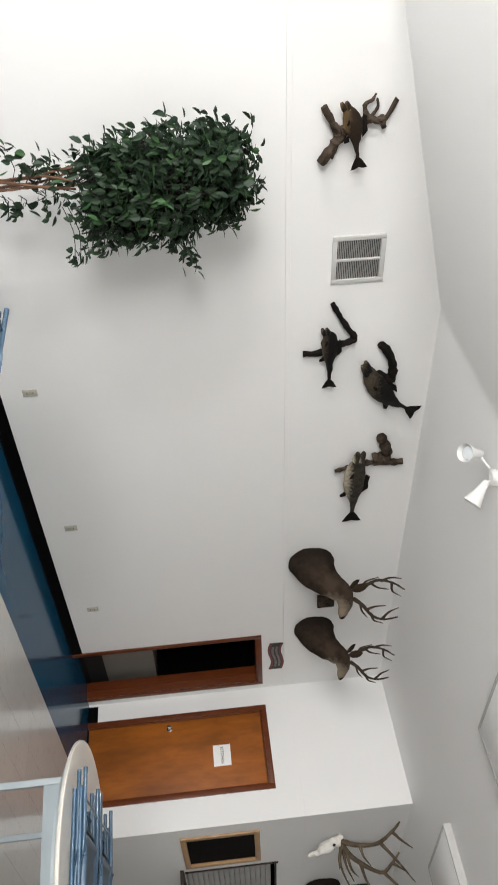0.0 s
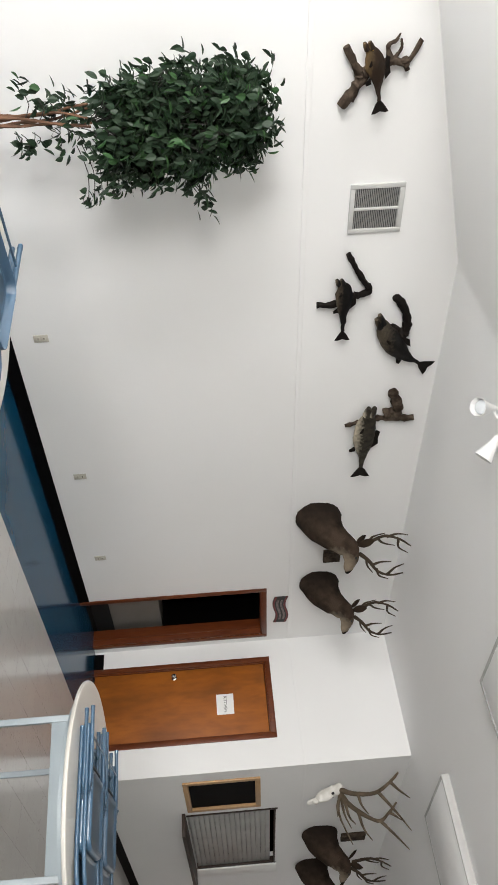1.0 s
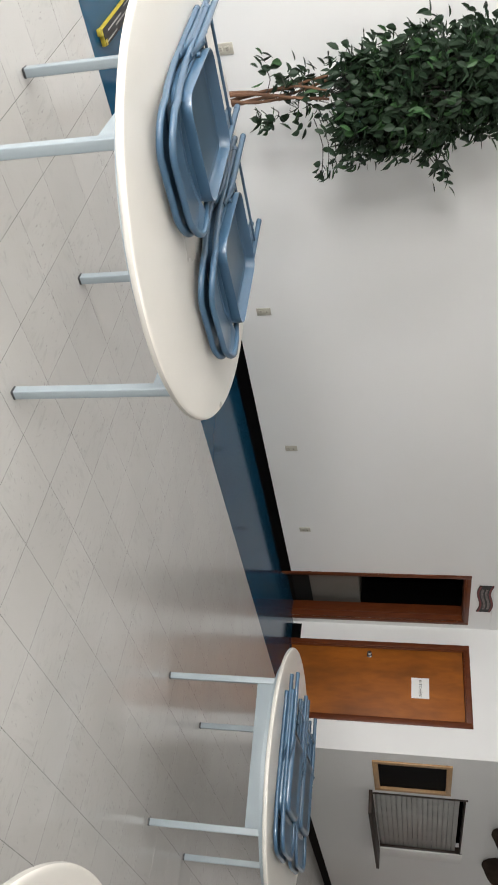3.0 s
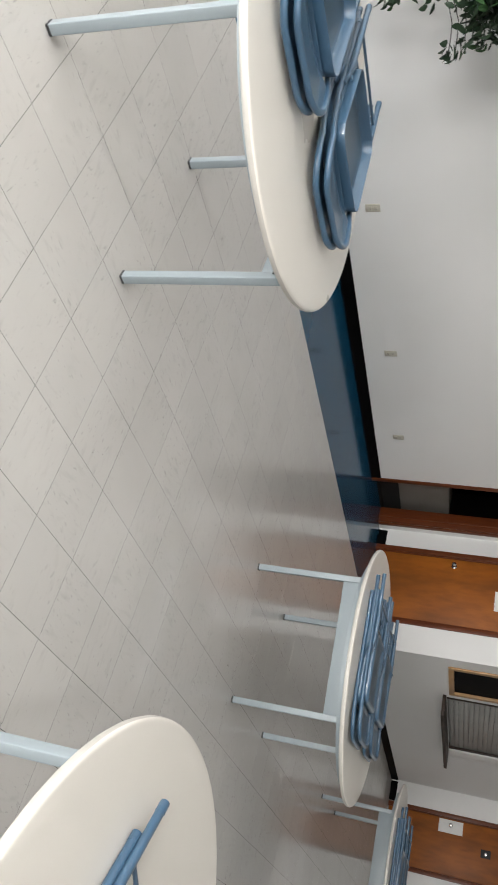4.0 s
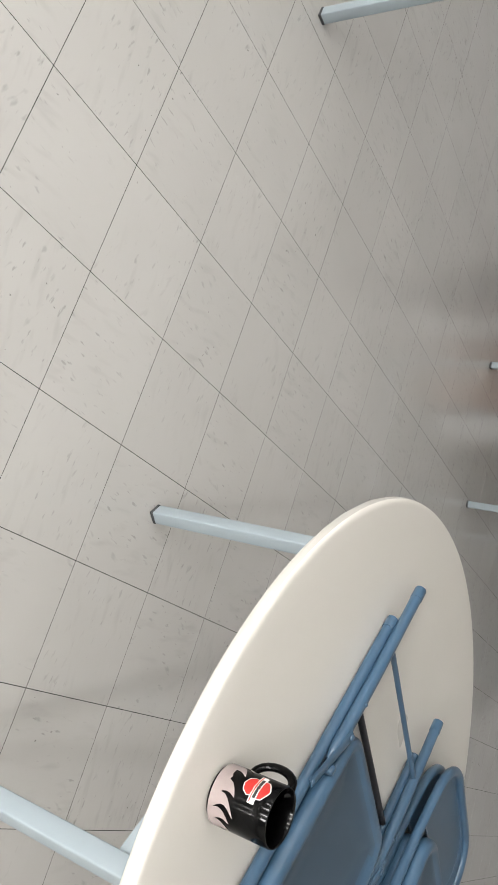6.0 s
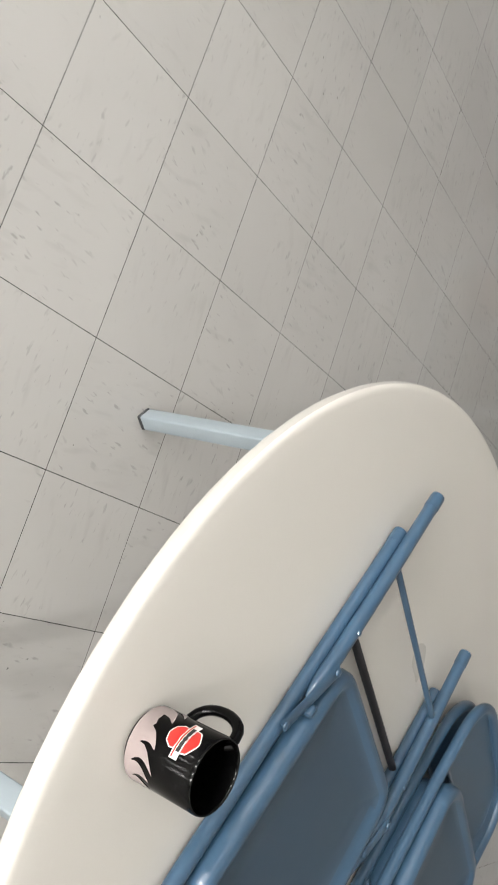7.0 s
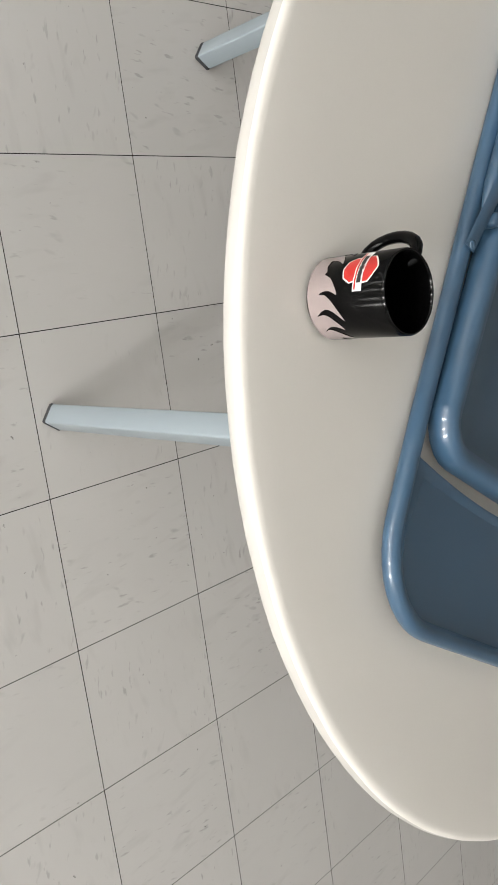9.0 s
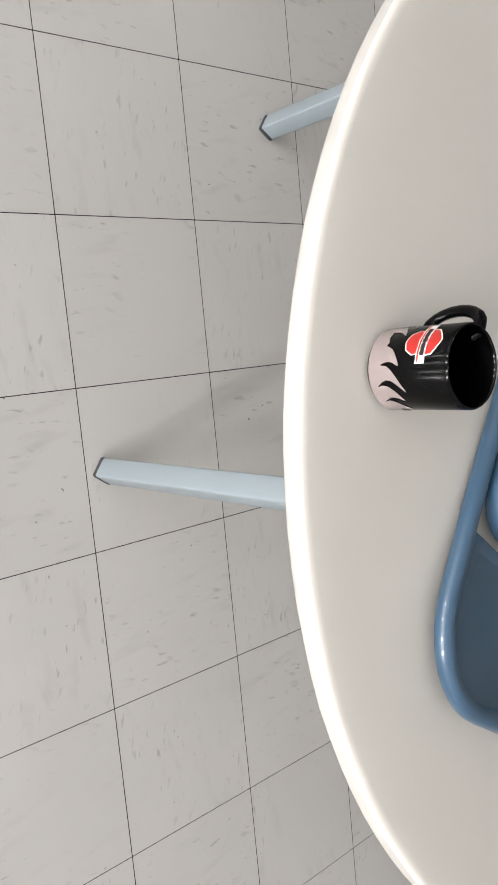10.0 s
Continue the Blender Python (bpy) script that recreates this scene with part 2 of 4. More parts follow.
def deer_material():
    """Brown fur, darkest at the shoulders, with a pale face and throat and a black nose."""
    m = material("deer_fur", (0.055, 0.038, 0.027), 0.9, vary=1.0, scale=9, dark=(0.016, 0.011, 0.008, 1), fine=0.6, fine_scale=150, bump=0.6, bump_scale=180, specular=0.08)
    nt = m.node_tree
    n, link = nt.nodes, nt.links.new
    p = n["Principled BSDF"]
    last = p.inputs["Base Color"].links[0].from_socket
    co = n.new("ShaderNodeTexCoord")
    for centre, inner, outer, tone, amount in (((-0.14, 0.06, 0.02), 0.17, 0.40, (0.014, 0.010, 0.008, 1), 0.9), ((0.06, -0.47, 0.12), 0.06, 0.175, (0.34, 0.28, 0.21, 1), 0.9), ((0.10, -0.50, 0.20), 0.05, 0.16, (0.24, 0.19, 0.14, 1), 0.75),
                                               ((0.185, -0.555, 0.205), 0.044, 0.060, (0.006, 0.005, 0.005, 1), 1.0)):
        far = n.new("ShaderNodeVectorMath")
        far.operation = "DISTANCE"
        far.inputs[1].default_value = centre
        link(co.outputs["Object"], far.inputs[0])
        t = n.new("ShaderNodeTexNoise")
        t.inputs["Scale"].default_value, t.inputs["Detail"].default_value = 22.0, 4.0
        link(co.outputs["Object"], t.inputs["Vector"])
        add = n.new("ShaderNodeMath")
        add.operation = "MULTIPLY_ADD"
        link(t.outputs[0], add.inputs[0])
        add.inputs[1].default_value = (outer - inner) * 0.6
        link(far.outputs["Value"], add.inputs[2])
        r = n.new("ShaderNodeMapRange")
        shift = (outer - inner) * 0.3
        r.inputs[1].default_value, r.inputs[2].default_value = outer + shift, inner + shift
        r.inputs[3].default_value, r.inputs[4].default_value = 0.0, amount
        link(add.outputs[0], r.inputs[0])
        mx = n.new("ShaderNodeMix")
        mx.data_type = "RGBA"
        link(r.outputs[0], mx.inputs[0])
        link(last, mx.inputs[6])
        mx.inputs[7].default_value = tone
        last = mx.outputs[2]
    link(last, p.inputs["Base Color"])
    return m


DEER_SKIN = deer_material()
RIBBON_GREY = material("faded_ribbon_print", (0.20, 0.17, 0.16), 0.6, vary=0.8, scale=40, dark=(0.03, 0.02, 0.02, 1))
RIBBON_RED = material("faded_red_print", (0.18, 0.03, 0.03), 0.6, vary=0.7, scale=40, dark=(0.03, 0.01, 0.01, 1))
FISH_BROWN = fish_material("brown_fish_skin", (0.022, 0.013, 0.008), (0.13, 0.085, 0.04, 1), (0.02, 0.014, 0.01, 1))
FISH_GREEN = fish_material("olive_fish_skin", (0.04, 0.034, 0.024), (0.36, 0.32, 0.25, 1), (0.010, 0.009, 0.008, 1))
FISH_DARK = fish_material("dark_fish_skin", (0.004, 0.0035, 0.003), (0.075, 0.06, 0.042, 1), (0.007, 0.006, 0.006, 1))


# ---------------------------------------------------------------- mesh helpers
def part(name, bm, mat, parent=None, label="", smooth=True, m=None):
    """Links a bmesh as one mesh object, under a thing or a part."""
    me = bpy.data.meshes.new(name)
    bmesh.ops.recalc_face_normals(bm, faces=bm.faces)
    bm.to_mesh(me)
    bm.free()
    me.materials.append(mat)
    if smooth:
        me.shade_smooth()
        me.set_sharp_from_angle(angle=radians(38))
    ob = new(name, me)
    if parent:
        ob.parent = parent
    if m:
        ob.matrix_basis = m
    if label:
        ob["label"] = label
    return ob


def thing(name, label, category, group="", kind="", m=None):
    ob = tagged(new(name), label, category, group, kind)
    if m:
        ob.matrix_basis = m
    return ob


def box(bm, lo, hi, bevel=0.0, seg=2):
    """A box from corner to corner, with rounded edges."""
    r = bmesh.ops.create_cube(bm, size=1.0)
    vs = r["verts"]
    for v in vs:
        v.co = Vector([lo[i] + (v.co[i] + 0.5) * (hi[i] - lo[i]) for i in range(3)])
    if bevel:
        es = list({e for v in vs for e in v.link_edges})
        bmesh.ops.bevel(bm, geom=es, offset=bevel, segments=seg, affect="EDGES", profile=0.5)
    return bm


def boxed(lo, hi, bevel=0.0, seg=2):
    return box(bmesh.new(), lo, hi, bevel, seg)


def tube(bm, points, radius, n=12, flat=1.0, cap=True):
    """A round bar swept along points; radius may be one number or one for each point."""
    pts = [Vector(p) for p in points]
    rad = radius if isinstance(radius, (list, tuple)) else [radius] * len(pts)
    rings, up = [], None
    for i, p in enumerate(pts):
        d = (pts[min(i + 1, len(pts) - 1)] - pts[max(i - 1, 0)]).normalized()
        if up is None:
            up = Vector((0, 0, 1)) if abs(d.z) < 0.9 else Vector((1, 0, 0))
        side = d.cross(up)
        side = side.normalized() if side.length > 1e-5 else d.orthogonal().normalized()
        up = side.cross(d).normalized()
        rings.append([bm.verts.new(p + rad[i] * (math.cos(a) * side + flat * math.sin(a) * up)) for a in (2 * math.pi * k / n for k in range(n))])
    for a, b in zip(rings, rings[1:]):
        for k in range(n):
            bm.faces.new((a[k], a[(k + 1) % n], b[(k + 1) % n], b[k]))
    if cap:
        bm.faces.new(rings[0][::-1])
        bm.faces.new(rings[-1])
    return bm


def tubed(points, radius, n=12, flat=1.0):
    return tube(bmesh.new(), points, radius, n, flat)


def lathe(bm, profile, n=48, closed=True):
    """Turns a profile of (radius, height) round the z axis."""
    rings = [[bm.verts.new((r * math.cos(2 * math.pi * k / n), r * math.sin(2 * math.pi * k / n), z)) for k in range(n)] for r, z in profile]
    for a, b in zip(rings, rings[1:]):
        for k in range(n):
            bm.faces.new((a[k], a[(k + 1) % n], b[(k + 1) % n], b[k]))
    if closed:
        bm.faces.new(rings[0][::-1])
        bm.faces.new(rings[-1])
    return bm


def loft(bm, rows, n=14):
    """Ovals joined into one skin. rows: centre, way across, way up, half width, half height."""
    rings = []
    for c, a, b, ra, rb in rows:
        c, a, b = Vector(c), Vector(a).normalized(), Vector(b).normalized()
        rings.append([bm.verts.new(c + ra * math.cos(t) * a + rb * math.sin(t) * b) for t in (2 * math.pi * k / n for k in range(n))])
    for r, s in zip(rings, rings[1:]):
        for k in range(n):
            bm.faces.new((r[k], r[(k + 1) % n], s[(k + 1) % n], s[k]))
    bm.faces.new(rings[0][::-1])
    bm.faces.new(rings[-1])
    return bm


def rounded(w0, w1, y0, y1, r0, r1, n=6, inset=0.0):
    """A rounded outline, half as wide as w0 at y0 and w1 at y1, with corner radii r0 and r1."""
    pts = []
    for cx, cy, r, a0 in ((w1 - r1, y1 - r1, r1, 0), (-w1 + r1, y1 - r1, r1, 90), (-w0 + r0, y0 + r0, r0, 180), (w0 - r0, y0 + r0, r0, 270)):
        for k in range(n + 1):
            a = radians(a0 + 90 * k / n)
            q = max(r - inset, 0.002)
            pts.append((cx + q * math.cos(a), cy + q * math.sin(a)))
    return pts


def panel(bm, rings):
    """Outlines of equal count, one within the next, at their heights; the last is filled, and the first closed below."""
    vs = [[bm.verts.new((x, y, z if not callable(z) else z(x, y))) for x, y in ring] for ring, z in rings]
    for a, b in zip(vs, vs[1:]):
        for k in range(len(a)):
            bm.faces.new((a[k], a[(k + 1) % len(a)], b[(k + 1) % len(a)], b[k]))
    bm.faces.new(vs[0][::-1])
    bm.faces.new(vs[-1])
    return bm


def ceiling_at(x):
    return CEIL if x > RIDGE_X else CEIL - SLOPE * (RIDGE_X - max(x, VALLEY_X))


def structure(name, bm, mat, label, category, smooth=False, m=None):
    return tagged(part(name, bm, mat, None, "", smooth, m), label, category, "", "structure")


# ---------------------------------------------------------------- the hall's shell
T = 0.18
bm = bmesh.new()     # north wall, with the doorway, its head following the ceiling
DW0, DW1, DWH = 5.65, 6.56, 2.025
for x0, x1, z0 in ((WEST - T, VALLEY_X, 0), (VALLEY_X, RIDGE_X, 0), (RIDGE_X, DW0, 0), (DW0, DW1, DWH), (DW1, KITCHEN_X, 0)):
    v = [bm.verts.new((x, y, z)) for y in (NORTH, NORTH + T) for x, z in ((x0, z0), (x1, z0), (x1, ceiling_at(x1)), (x0, ceiling_at(x0)))]
    for q in ((0, 1, 2, 3), (7, 6, 5, 4), (0, 4, 5, 1), (1, 5, 6, 2), (2, 6, 7, 3), (3, 7, 4, 0)):
        bm.faces.new([v[i] for i in q])
structure("wall_north", bm, WALL, "white painted drywall gable wall with a taped seam", "wall")

KD0, KD1, KDH = 3.28, 4.155, 2.025
bm = bmesh.new()     # kitchen wall facing the windows
for y0, y1, z0 in ((HALL_Y, KD0, 0), (KD0, KD1, KDH), (KD1, NORTH + T, 0)):
    box(bm, (KITCHEN_X, y0, z0), (KITCHEN_X + 0.14, y1, CEIL))
structure("wall_kitchen", bm, WALL, "bright white painted kitchen wall", "wall")

HA0, HA1, HAZ0, HAZ1 = 7.93, 10.0, 0.97, 2.03       # serving hatch
CW0, CW1, CWZ0, CWZ1 = 6.98, 7.74, 1.05, 1.81       # small dark window
bm = bmesh.new()
for x0, x1, z0, z1 in ((KITCHEN_X + 0.14, CW0, 0, CEIL), (CW0, CW1, 0, CWZ0), (CW0, CW1, CWZ1, CEIL), (CW1, HA0, 0, CEIL),
                       (HA0, HA1, 0, HAZ0), (HA0, HA1, HAZ1, CEIL), (HA1, EAST + T, 0, CEIL)):
    box(bm, (x0, HALL_Y, z0), (x1, HALL_Y + 0.14, z1))
structure("wall_serving", bm, WALL, "grey-shaded white painted wall with a serving hatch", "wall")

ED0, ED1, EDH = 1.63, 2.50, 2.03
bm = bmesh.new()
for y0, y1, z0 in ((SOUTH - T, ED0, 0), (ED0, ED1, EDH), (ED1, HALL_Y, 0)):
    box(bm, (EAST, y0, z0), (EAST + T, y1, CEIL))
structure("wall_east", bm, WALL, "white painted end wall with a brown door", "wall")
# unseen side wall, added to close the hall, toned to limit bounce
structure("wall_south", boxed((WEST - T, SOUTH - T, 0), (EAST, SOUTH, CEIL)), CREAM, "unseen closing side wall, cream tone set to limit bounce light", "wall")

bm = bmesh.new()     # unseen west wall with its windows
edges = [SOUTH]
for wy, ww, share in WINDOWS:
    edges += [wy - ww / 2, wy + ww / 2]
edges.append(NORTH)
for i, (y0, y1) in enumerate(zip(edges, edges[1:])):
    if i % 2 == 0:
        box(bm, (WEST - T, y0, 0), (WEST, y1, ceiling_at(WEST)))
    else:
        box(bm, (WEST - T, y0, 0), (WEST, y1, WIN_LOW))
        box(bm, (WEST - T, y0, WIN_HIGH), (WEST, y1, ceiling_at(WEST)))
structure("wall_west", bm, CREAM, "unseen closing wall with a row of windows, cream tone limits bounce", "wall")

bm = bmesh.new()     # ceiling: flat, sloping down, then an unseen level stretch that lets window light pass
prof = ((EAST + T, CEIL), (RIDGE_X + 0.06, CEIL), (RIDGE_X, CEIL - 0.004), (RIDGE_X - 0.06, CEIL - 0.018), (VALLEY_X, ceiling_at(VALLEY_X)), (WEST - T, ceiling_at(WEST - T)))
rows = [[bm.verts.new((x, y, z + h)) for x, z in prof] for y, h in ((SOUTH - T, 0), (NORTH + T, 0), (NORTH + T, 0.15), (SOUTH - T, 0.15))]
for a, b in zip(rows, rows[1:] + rows[:1]):
    for k in range(len(prof) - 1):
        bm.faces.new((a[k], a[k + 1], b[k + 1], b[k]))
for k in (0, -1):
    bm.faces.new([r[k] for r in rows])
structure("ceiling", bm, CEILING, "white ceiling, flat and then sloping down", "ceiling", smooth=True)

# passage behind the doorway, kitchen behind door, window and hatch, their darkness painted on
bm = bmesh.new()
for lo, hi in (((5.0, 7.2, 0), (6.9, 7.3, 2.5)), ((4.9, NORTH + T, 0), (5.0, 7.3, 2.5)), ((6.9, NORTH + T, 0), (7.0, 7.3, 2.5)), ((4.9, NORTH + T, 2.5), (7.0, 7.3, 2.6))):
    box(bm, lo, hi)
structure("wall_passage", bm, PAINTED_DARK, "passage walls beyond the doorway, darkness painted in", "wall")
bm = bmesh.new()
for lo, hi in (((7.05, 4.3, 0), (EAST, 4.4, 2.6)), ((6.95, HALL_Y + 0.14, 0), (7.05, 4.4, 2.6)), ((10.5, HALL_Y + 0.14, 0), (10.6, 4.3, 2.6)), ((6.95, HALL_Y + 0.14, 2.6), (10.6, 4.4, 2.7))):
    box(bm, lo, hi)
structure("wall_kitchen_inner", bm, PAINTED_DARK, "kitchen walls behind the hatch, darkness painted in", "wall")

# black cove base along the walls
def cove(name, lo, hi, along, out):
    """A base strip with a small foot that curves out on to the floor."""
    bm = bmesh.new()
    prof = ((0, 0), (0.022, 0), (0.013, 0.006), (0.008, 0.02), (0.006, 0.104), (0.003, 0.11), (0, 0.11))
    for end in (lo, hi):
        for o, z in prof:
            bm.verts.new((end, along + out * o, z) if name[-1] == "x" else (along + out * o, end, z))
    bm.verts.ensure_lookup_table()
    k = len(prof)
    for i in range(k):
        bm.faces.new([bm.verts[j] for j in (i, (i + 1) % k, k + (i + 1) % k, k + i)])
    bm.faces.new([bm.verts[i] for i in range(k)])
    bm.faces.new([bm.verts[k + i] for i in range(k)])
    structure("baseboard", bm, BASE, "black rubber cove base along the wall", "baseboard", smooth=True)


cove("x", WEST, 5.595, NORTH - 0.001, -1)
cove("y", 4.212, NORTH - 0.03, KITCHEN_X - 0.001, -1)
cove("y", HALL_Y, 3.222, KITCHEN_X - 0.001, -1)
cove("x", KITCHEN_X, EAST, HALL_Y - 0.001, -1)
cove("y", 2.56, HALL_Y - 0.03, EAST - 0.001, -1)
cove("y", SOUTH, 1.57, EAST - 0.001, -1)

# taped seam along the walls
for lo, hi in (((WEST, NORTH - 0.010, 2.322), (KITCHEN_X - 0.01, NORTH - 0.0005, 2.358)), ((KITCHEN_X - 0.003, HALL_Y + 0.01, 2.335), (KITCHEN_X - 0.0005, NORTH - 0.01, 2.36)),
               ((KITCHEN_X + 0.01, HALL_Y - 0.003, 2.335), (EAST - 0.01, HALL_Y - 0.0005, 2.36))):
    structure("trim", boxed(lo, hi, 0.0012, 1), WALL, "white painted panel seam strip on the wall", "trim")


# ---------------------------------------------------------------- openings
def door_frame(name, lo, hi, top, at, axis, out, depth, width, mat, parent, front=0.014):
    """Casing round an opening and the jambs inside it. axis 'x': the wall runs along x."""
    def put(nm, a0, a1, d0, d1, z0, z1):
        d0, d1 = sorted((at + out * d0, at + out * d1))
        if axis == "x":
            part(nm, boxed((a0, d0, z0), (a1, d1, z1), 0.003), mat, parent)
        else:
            part(nm, boxed((d0, a0, z0), (d1, a1, z1), 0.003), mat, parent)
    put("casing", lo - width, lo + 0.004, front, -0.002, 0, top + width)
    put("casing", hi - 0.004, hi + width, front, -0.002, 0, top + width)
    put("casing", lo + 0.004, hi - 0.004, front, -0.002, top - 0.004, top + width)
    put("jamb", lo, lo + 0.02, -0.002, -depth, 0, top)
    put("jamb", hi - 0.02, hi, -0.002, -depth, 0, top)
    put("jamb", lo + 0.02, hi - 0.02, -0.002, -depth, top - 0.02, top)


dw = thing("door_1", "open doorway with a dark varnished wooden frame", "doorway", kind="structure")
door_frame("casing", DW0, DW1, DWH, NORTH, "x", -1, 0.2, 0.05, FRAMEWOOD, dw)
part("stop", boxed((DW1 - 0.035, NORTH + 0.07, 0), (DW1 - 0.02, NORTH + 0.11, DWH - 0.02), 0.003), FRAMEWOOD, dw)

kd = thing("door_2", "closed brown varnished plywood kitchen door with a paper notice", "door", kind="structure")
door_frame("casing", KD0, KD1, KDH, KITCHEN_X, "y", -1, 0.12, 0.055, FRAMEWOOD, kd)
part("door_leaf", boxed((KITCHEN_X + 0.012, KD0 + 0.024, 0.012), (KITCHEN_X + 0.052, KD1 - 0.024, KDH - 0.024), 0.003), DOOR, kd, "warm brown varnished flush plywood leaf")


def knob(parent, x, y, z):
    """A round door knob on its rose, pointing along -x."""
    bm = lathe(bmesh.new(), ((0.031, 0.0), (0.031, 0.005), (0.026, 0.009), (0.012, 0.011), (0.011, 0.03), (0.02, 0.036), (0.027, 0.046), (0.027, 0.056), (0.02, 0.064), (0.004, 0.066)), 20)
    part("door_knob", bm, STEEL, parent, "small chrome knob", m=pose(x, y, z, 0, -90, 0))


knob(kd, KITCHEN_X + 0.012, 4.04, 0.945)


def words(name, text, size, mat, parent, m, squash=1.0):
    """Raised lettering as a mesh."""
    c = bpy.data.curves.new(name, "FONT")
    c.body, c.size, c.align_x, c.align_y, c.extrude = text, size, "CENTER", "CENTER", 0.0004
    tmp = bpy.data.objects.new(name, c)
    me = bpy.data.meshes.new_from_object(tmp)
    bpy.data.objects.remove(tmp)
    me.materials.append(mat)
    ob = new(name, me)
    ob.parent = parent
    ob.matrix_basis = m @ Matrix.Diagonal((squash, 1, 1, 1))
    return ob


notice = thing("paper_notice", "white paper notice with black capitals taped to the kitchen door", "notice", m=pose(KITCHEN_X + 0.0105, 3.665, 1.525, 90, 0, -90))
part("sheet", boxed((-0.122, -0.098, 0), (0.122, 0.098, 0.0012)), PAPER, notice, smooth=False)
words("lettering", "KITCHEN", 0.05, INK, notice, pose(0, 0.0, 0.0016), 0.93)

ed = thing("door_3", "closed brown wooden end door with white latch plate", "door", kind="structure")
door_frame("casing", ED0, ED1, EDH, EAST, "y", -1, 0.15, 0.055, FRAMEWOOD, ed)
part("door_leaf", boxed((EAST + 0.012, ED0 + 0.024, 0.012), (EAST + 0.052, ED1 - 0.024, EDH - 0.024), 0.003), DOOR, ed, "warm brown varnished flush plywood leaf")
part("latch_plate", boxed((EAST + 0.006, 2.26, 0.84), (EAST + 0.012, 2.46, 1.22), 0.002), PAPER, ed, "white square latch plate")
knob(ed, EAST + 0.006, 2.38, 1.03)
part("peephole_plate", boxed((EAST + 0.006, 2.02, 1.52), (EAST + 0.012, 2.14, 1.67), 0.002), INK, ed, "small black plate")
part("peephole", lathe(bmesh.new(), ((0.022, 0), (0.022, 0.006), (0.012, 0.008)), 16), STEEL, ed, m=pose(EAST + 0.006, 2.08, 1.595, 0, -90, 0))

win = thing("window_1", "small dark window in a light oak frame", "window", kind="structure")
for lo, hi in (((CW0 - 0.05, HALL_Y - 0.02, CWZ0 - 0.05), (CW0 + 0.01, HALL_Y + 0.03, CWZ1 + 0.05)), ((CW1 - 0.01, HALL_Y - 0.02, CWZ0 - 0.05), (CW1 + 0.05, HALL_Y + 0.03, CWZ1 + 0.05)),
               ((CW0 + 0.01, HALL_Y - 0.02, CWZ0 - 0.05), (CW1 - 0.01, HALL_Y + 0.03, CWZ0 + 0.01)), ((CW0 + 0.01, HALL_Y - 0.02, CWZ1 - 0.01), (CW1 - 0.01, HALL_Y + 0.03, CWZ1 + 0.05))):
    part("window_frame", boxed(lo, hi, 0.004), LIGHTWOOD, win)
part("pane", boxed((CW0 + 0.01, HALL_Y + 0.012, CWZ0 + 0.01), (CW1 - 0.01, HALL_Y + 0.018, CWZ1 - 0.01)), GLASS_DARK, win, "dark glass pane")

hatch = thing("hatch_1", "serving hatch closed by a ribbed grey metal shutter above a shelf", "hatch", kind="structure")
for k in range(int((HAZ1 - HAZ0 - 0.02) / 0.062)):
    z = HAZ0 + 0.012 + 0.062 * k
    part("slat", boxed((HA0 + 0.01, HALL_Y + 0.03, z), (HA1 - 0.01, HALL_Y + 0.048, z + 0.060), 0.007), SHUTTER, hatch)
part("side_jamb", boxed((HA1 + 0.002, HALL_Y - 0.02, HAZ0), (HA1 + 0.33, HALL_Y - 0.001, HAZ1 + 0.03), 0.004), TRIM_WHITE, hatch, "white painted side jamb")
for lo, hi in (((HA0 - 0.012, HALL_Y - 0.012, HAZ0), (HA0 + 0.02, HALL_Y + 0.08, HAZ1 + 0.03)), ((HA1 - 0.02, HALL_Y - 0.002, HAZ0), (HA1 + 0.0, HALL_Y + 0.08, HAZ1 + 0.03)),
               ((HA0 + 0.02, HALL_Y - 0.012, HAZ1 - 0.008), (HA1 - 0.02, HALL_Y + 0.08, HAZ1 + 0.008))):
    part("hatch_frame", boxed(lo, hi, 0.003), HATCHWOOD, hatch)
part("shelf", boxed((HA0 - 0.08, HALL_Y - 0.26, HAZ0 - 0.045), (HA1 + 0.1, HALL_Y + 0.1, HAZ0 - 0.005), 0.004), HATCHWOOD, hatch, "dark wooden serving shelf")

for wy, ww, share in WINDOWS:
    w = thing("window_2", "white framed window onto daylight", "window", kind="structure")
    y0, y1 = wy - ww / 2, wy + ww / 2
    for lo, hi in (((y0, WIN_LOW), (y0 + 0.05, WIN_HIGH)), ((y1 - 0.05, WIN_LOW), (y1, WIN_HIGH)), ((y0 + 0.05, WIN_LOW), (y1 - 0.05, WIN_LOW + 0.05)),
                   ((y0 + 0.05, WIN_HIGH - 0.05), (y1 - 0.05, WIN_HIGH)), ((wy - 0.02, WIN_LOW + 0.05), (wy + 0.02, WIN_HIGH - 0.05))):
        part("window_frame", boxed((WEST - 0.12, lo[0], lo[1]), (WEST - 0.06, hi[0], hi[1]), 0.004), TRIM_WHITE, w)

cab = thing("passage_cabinet", "pale grey low cabinet standing in the dark passage", "cabinet", m=pose(6.2, 4.95, 0))
part("body", boxed((-0.6, -0.2, 0.22), (0.6, 0.15, 0.81), 0.008), GREYBOX, cab)
part("plinth", boxed((-0.58, -0.17, 0), (0.58, 0.13, 0.22)), INK, cab)


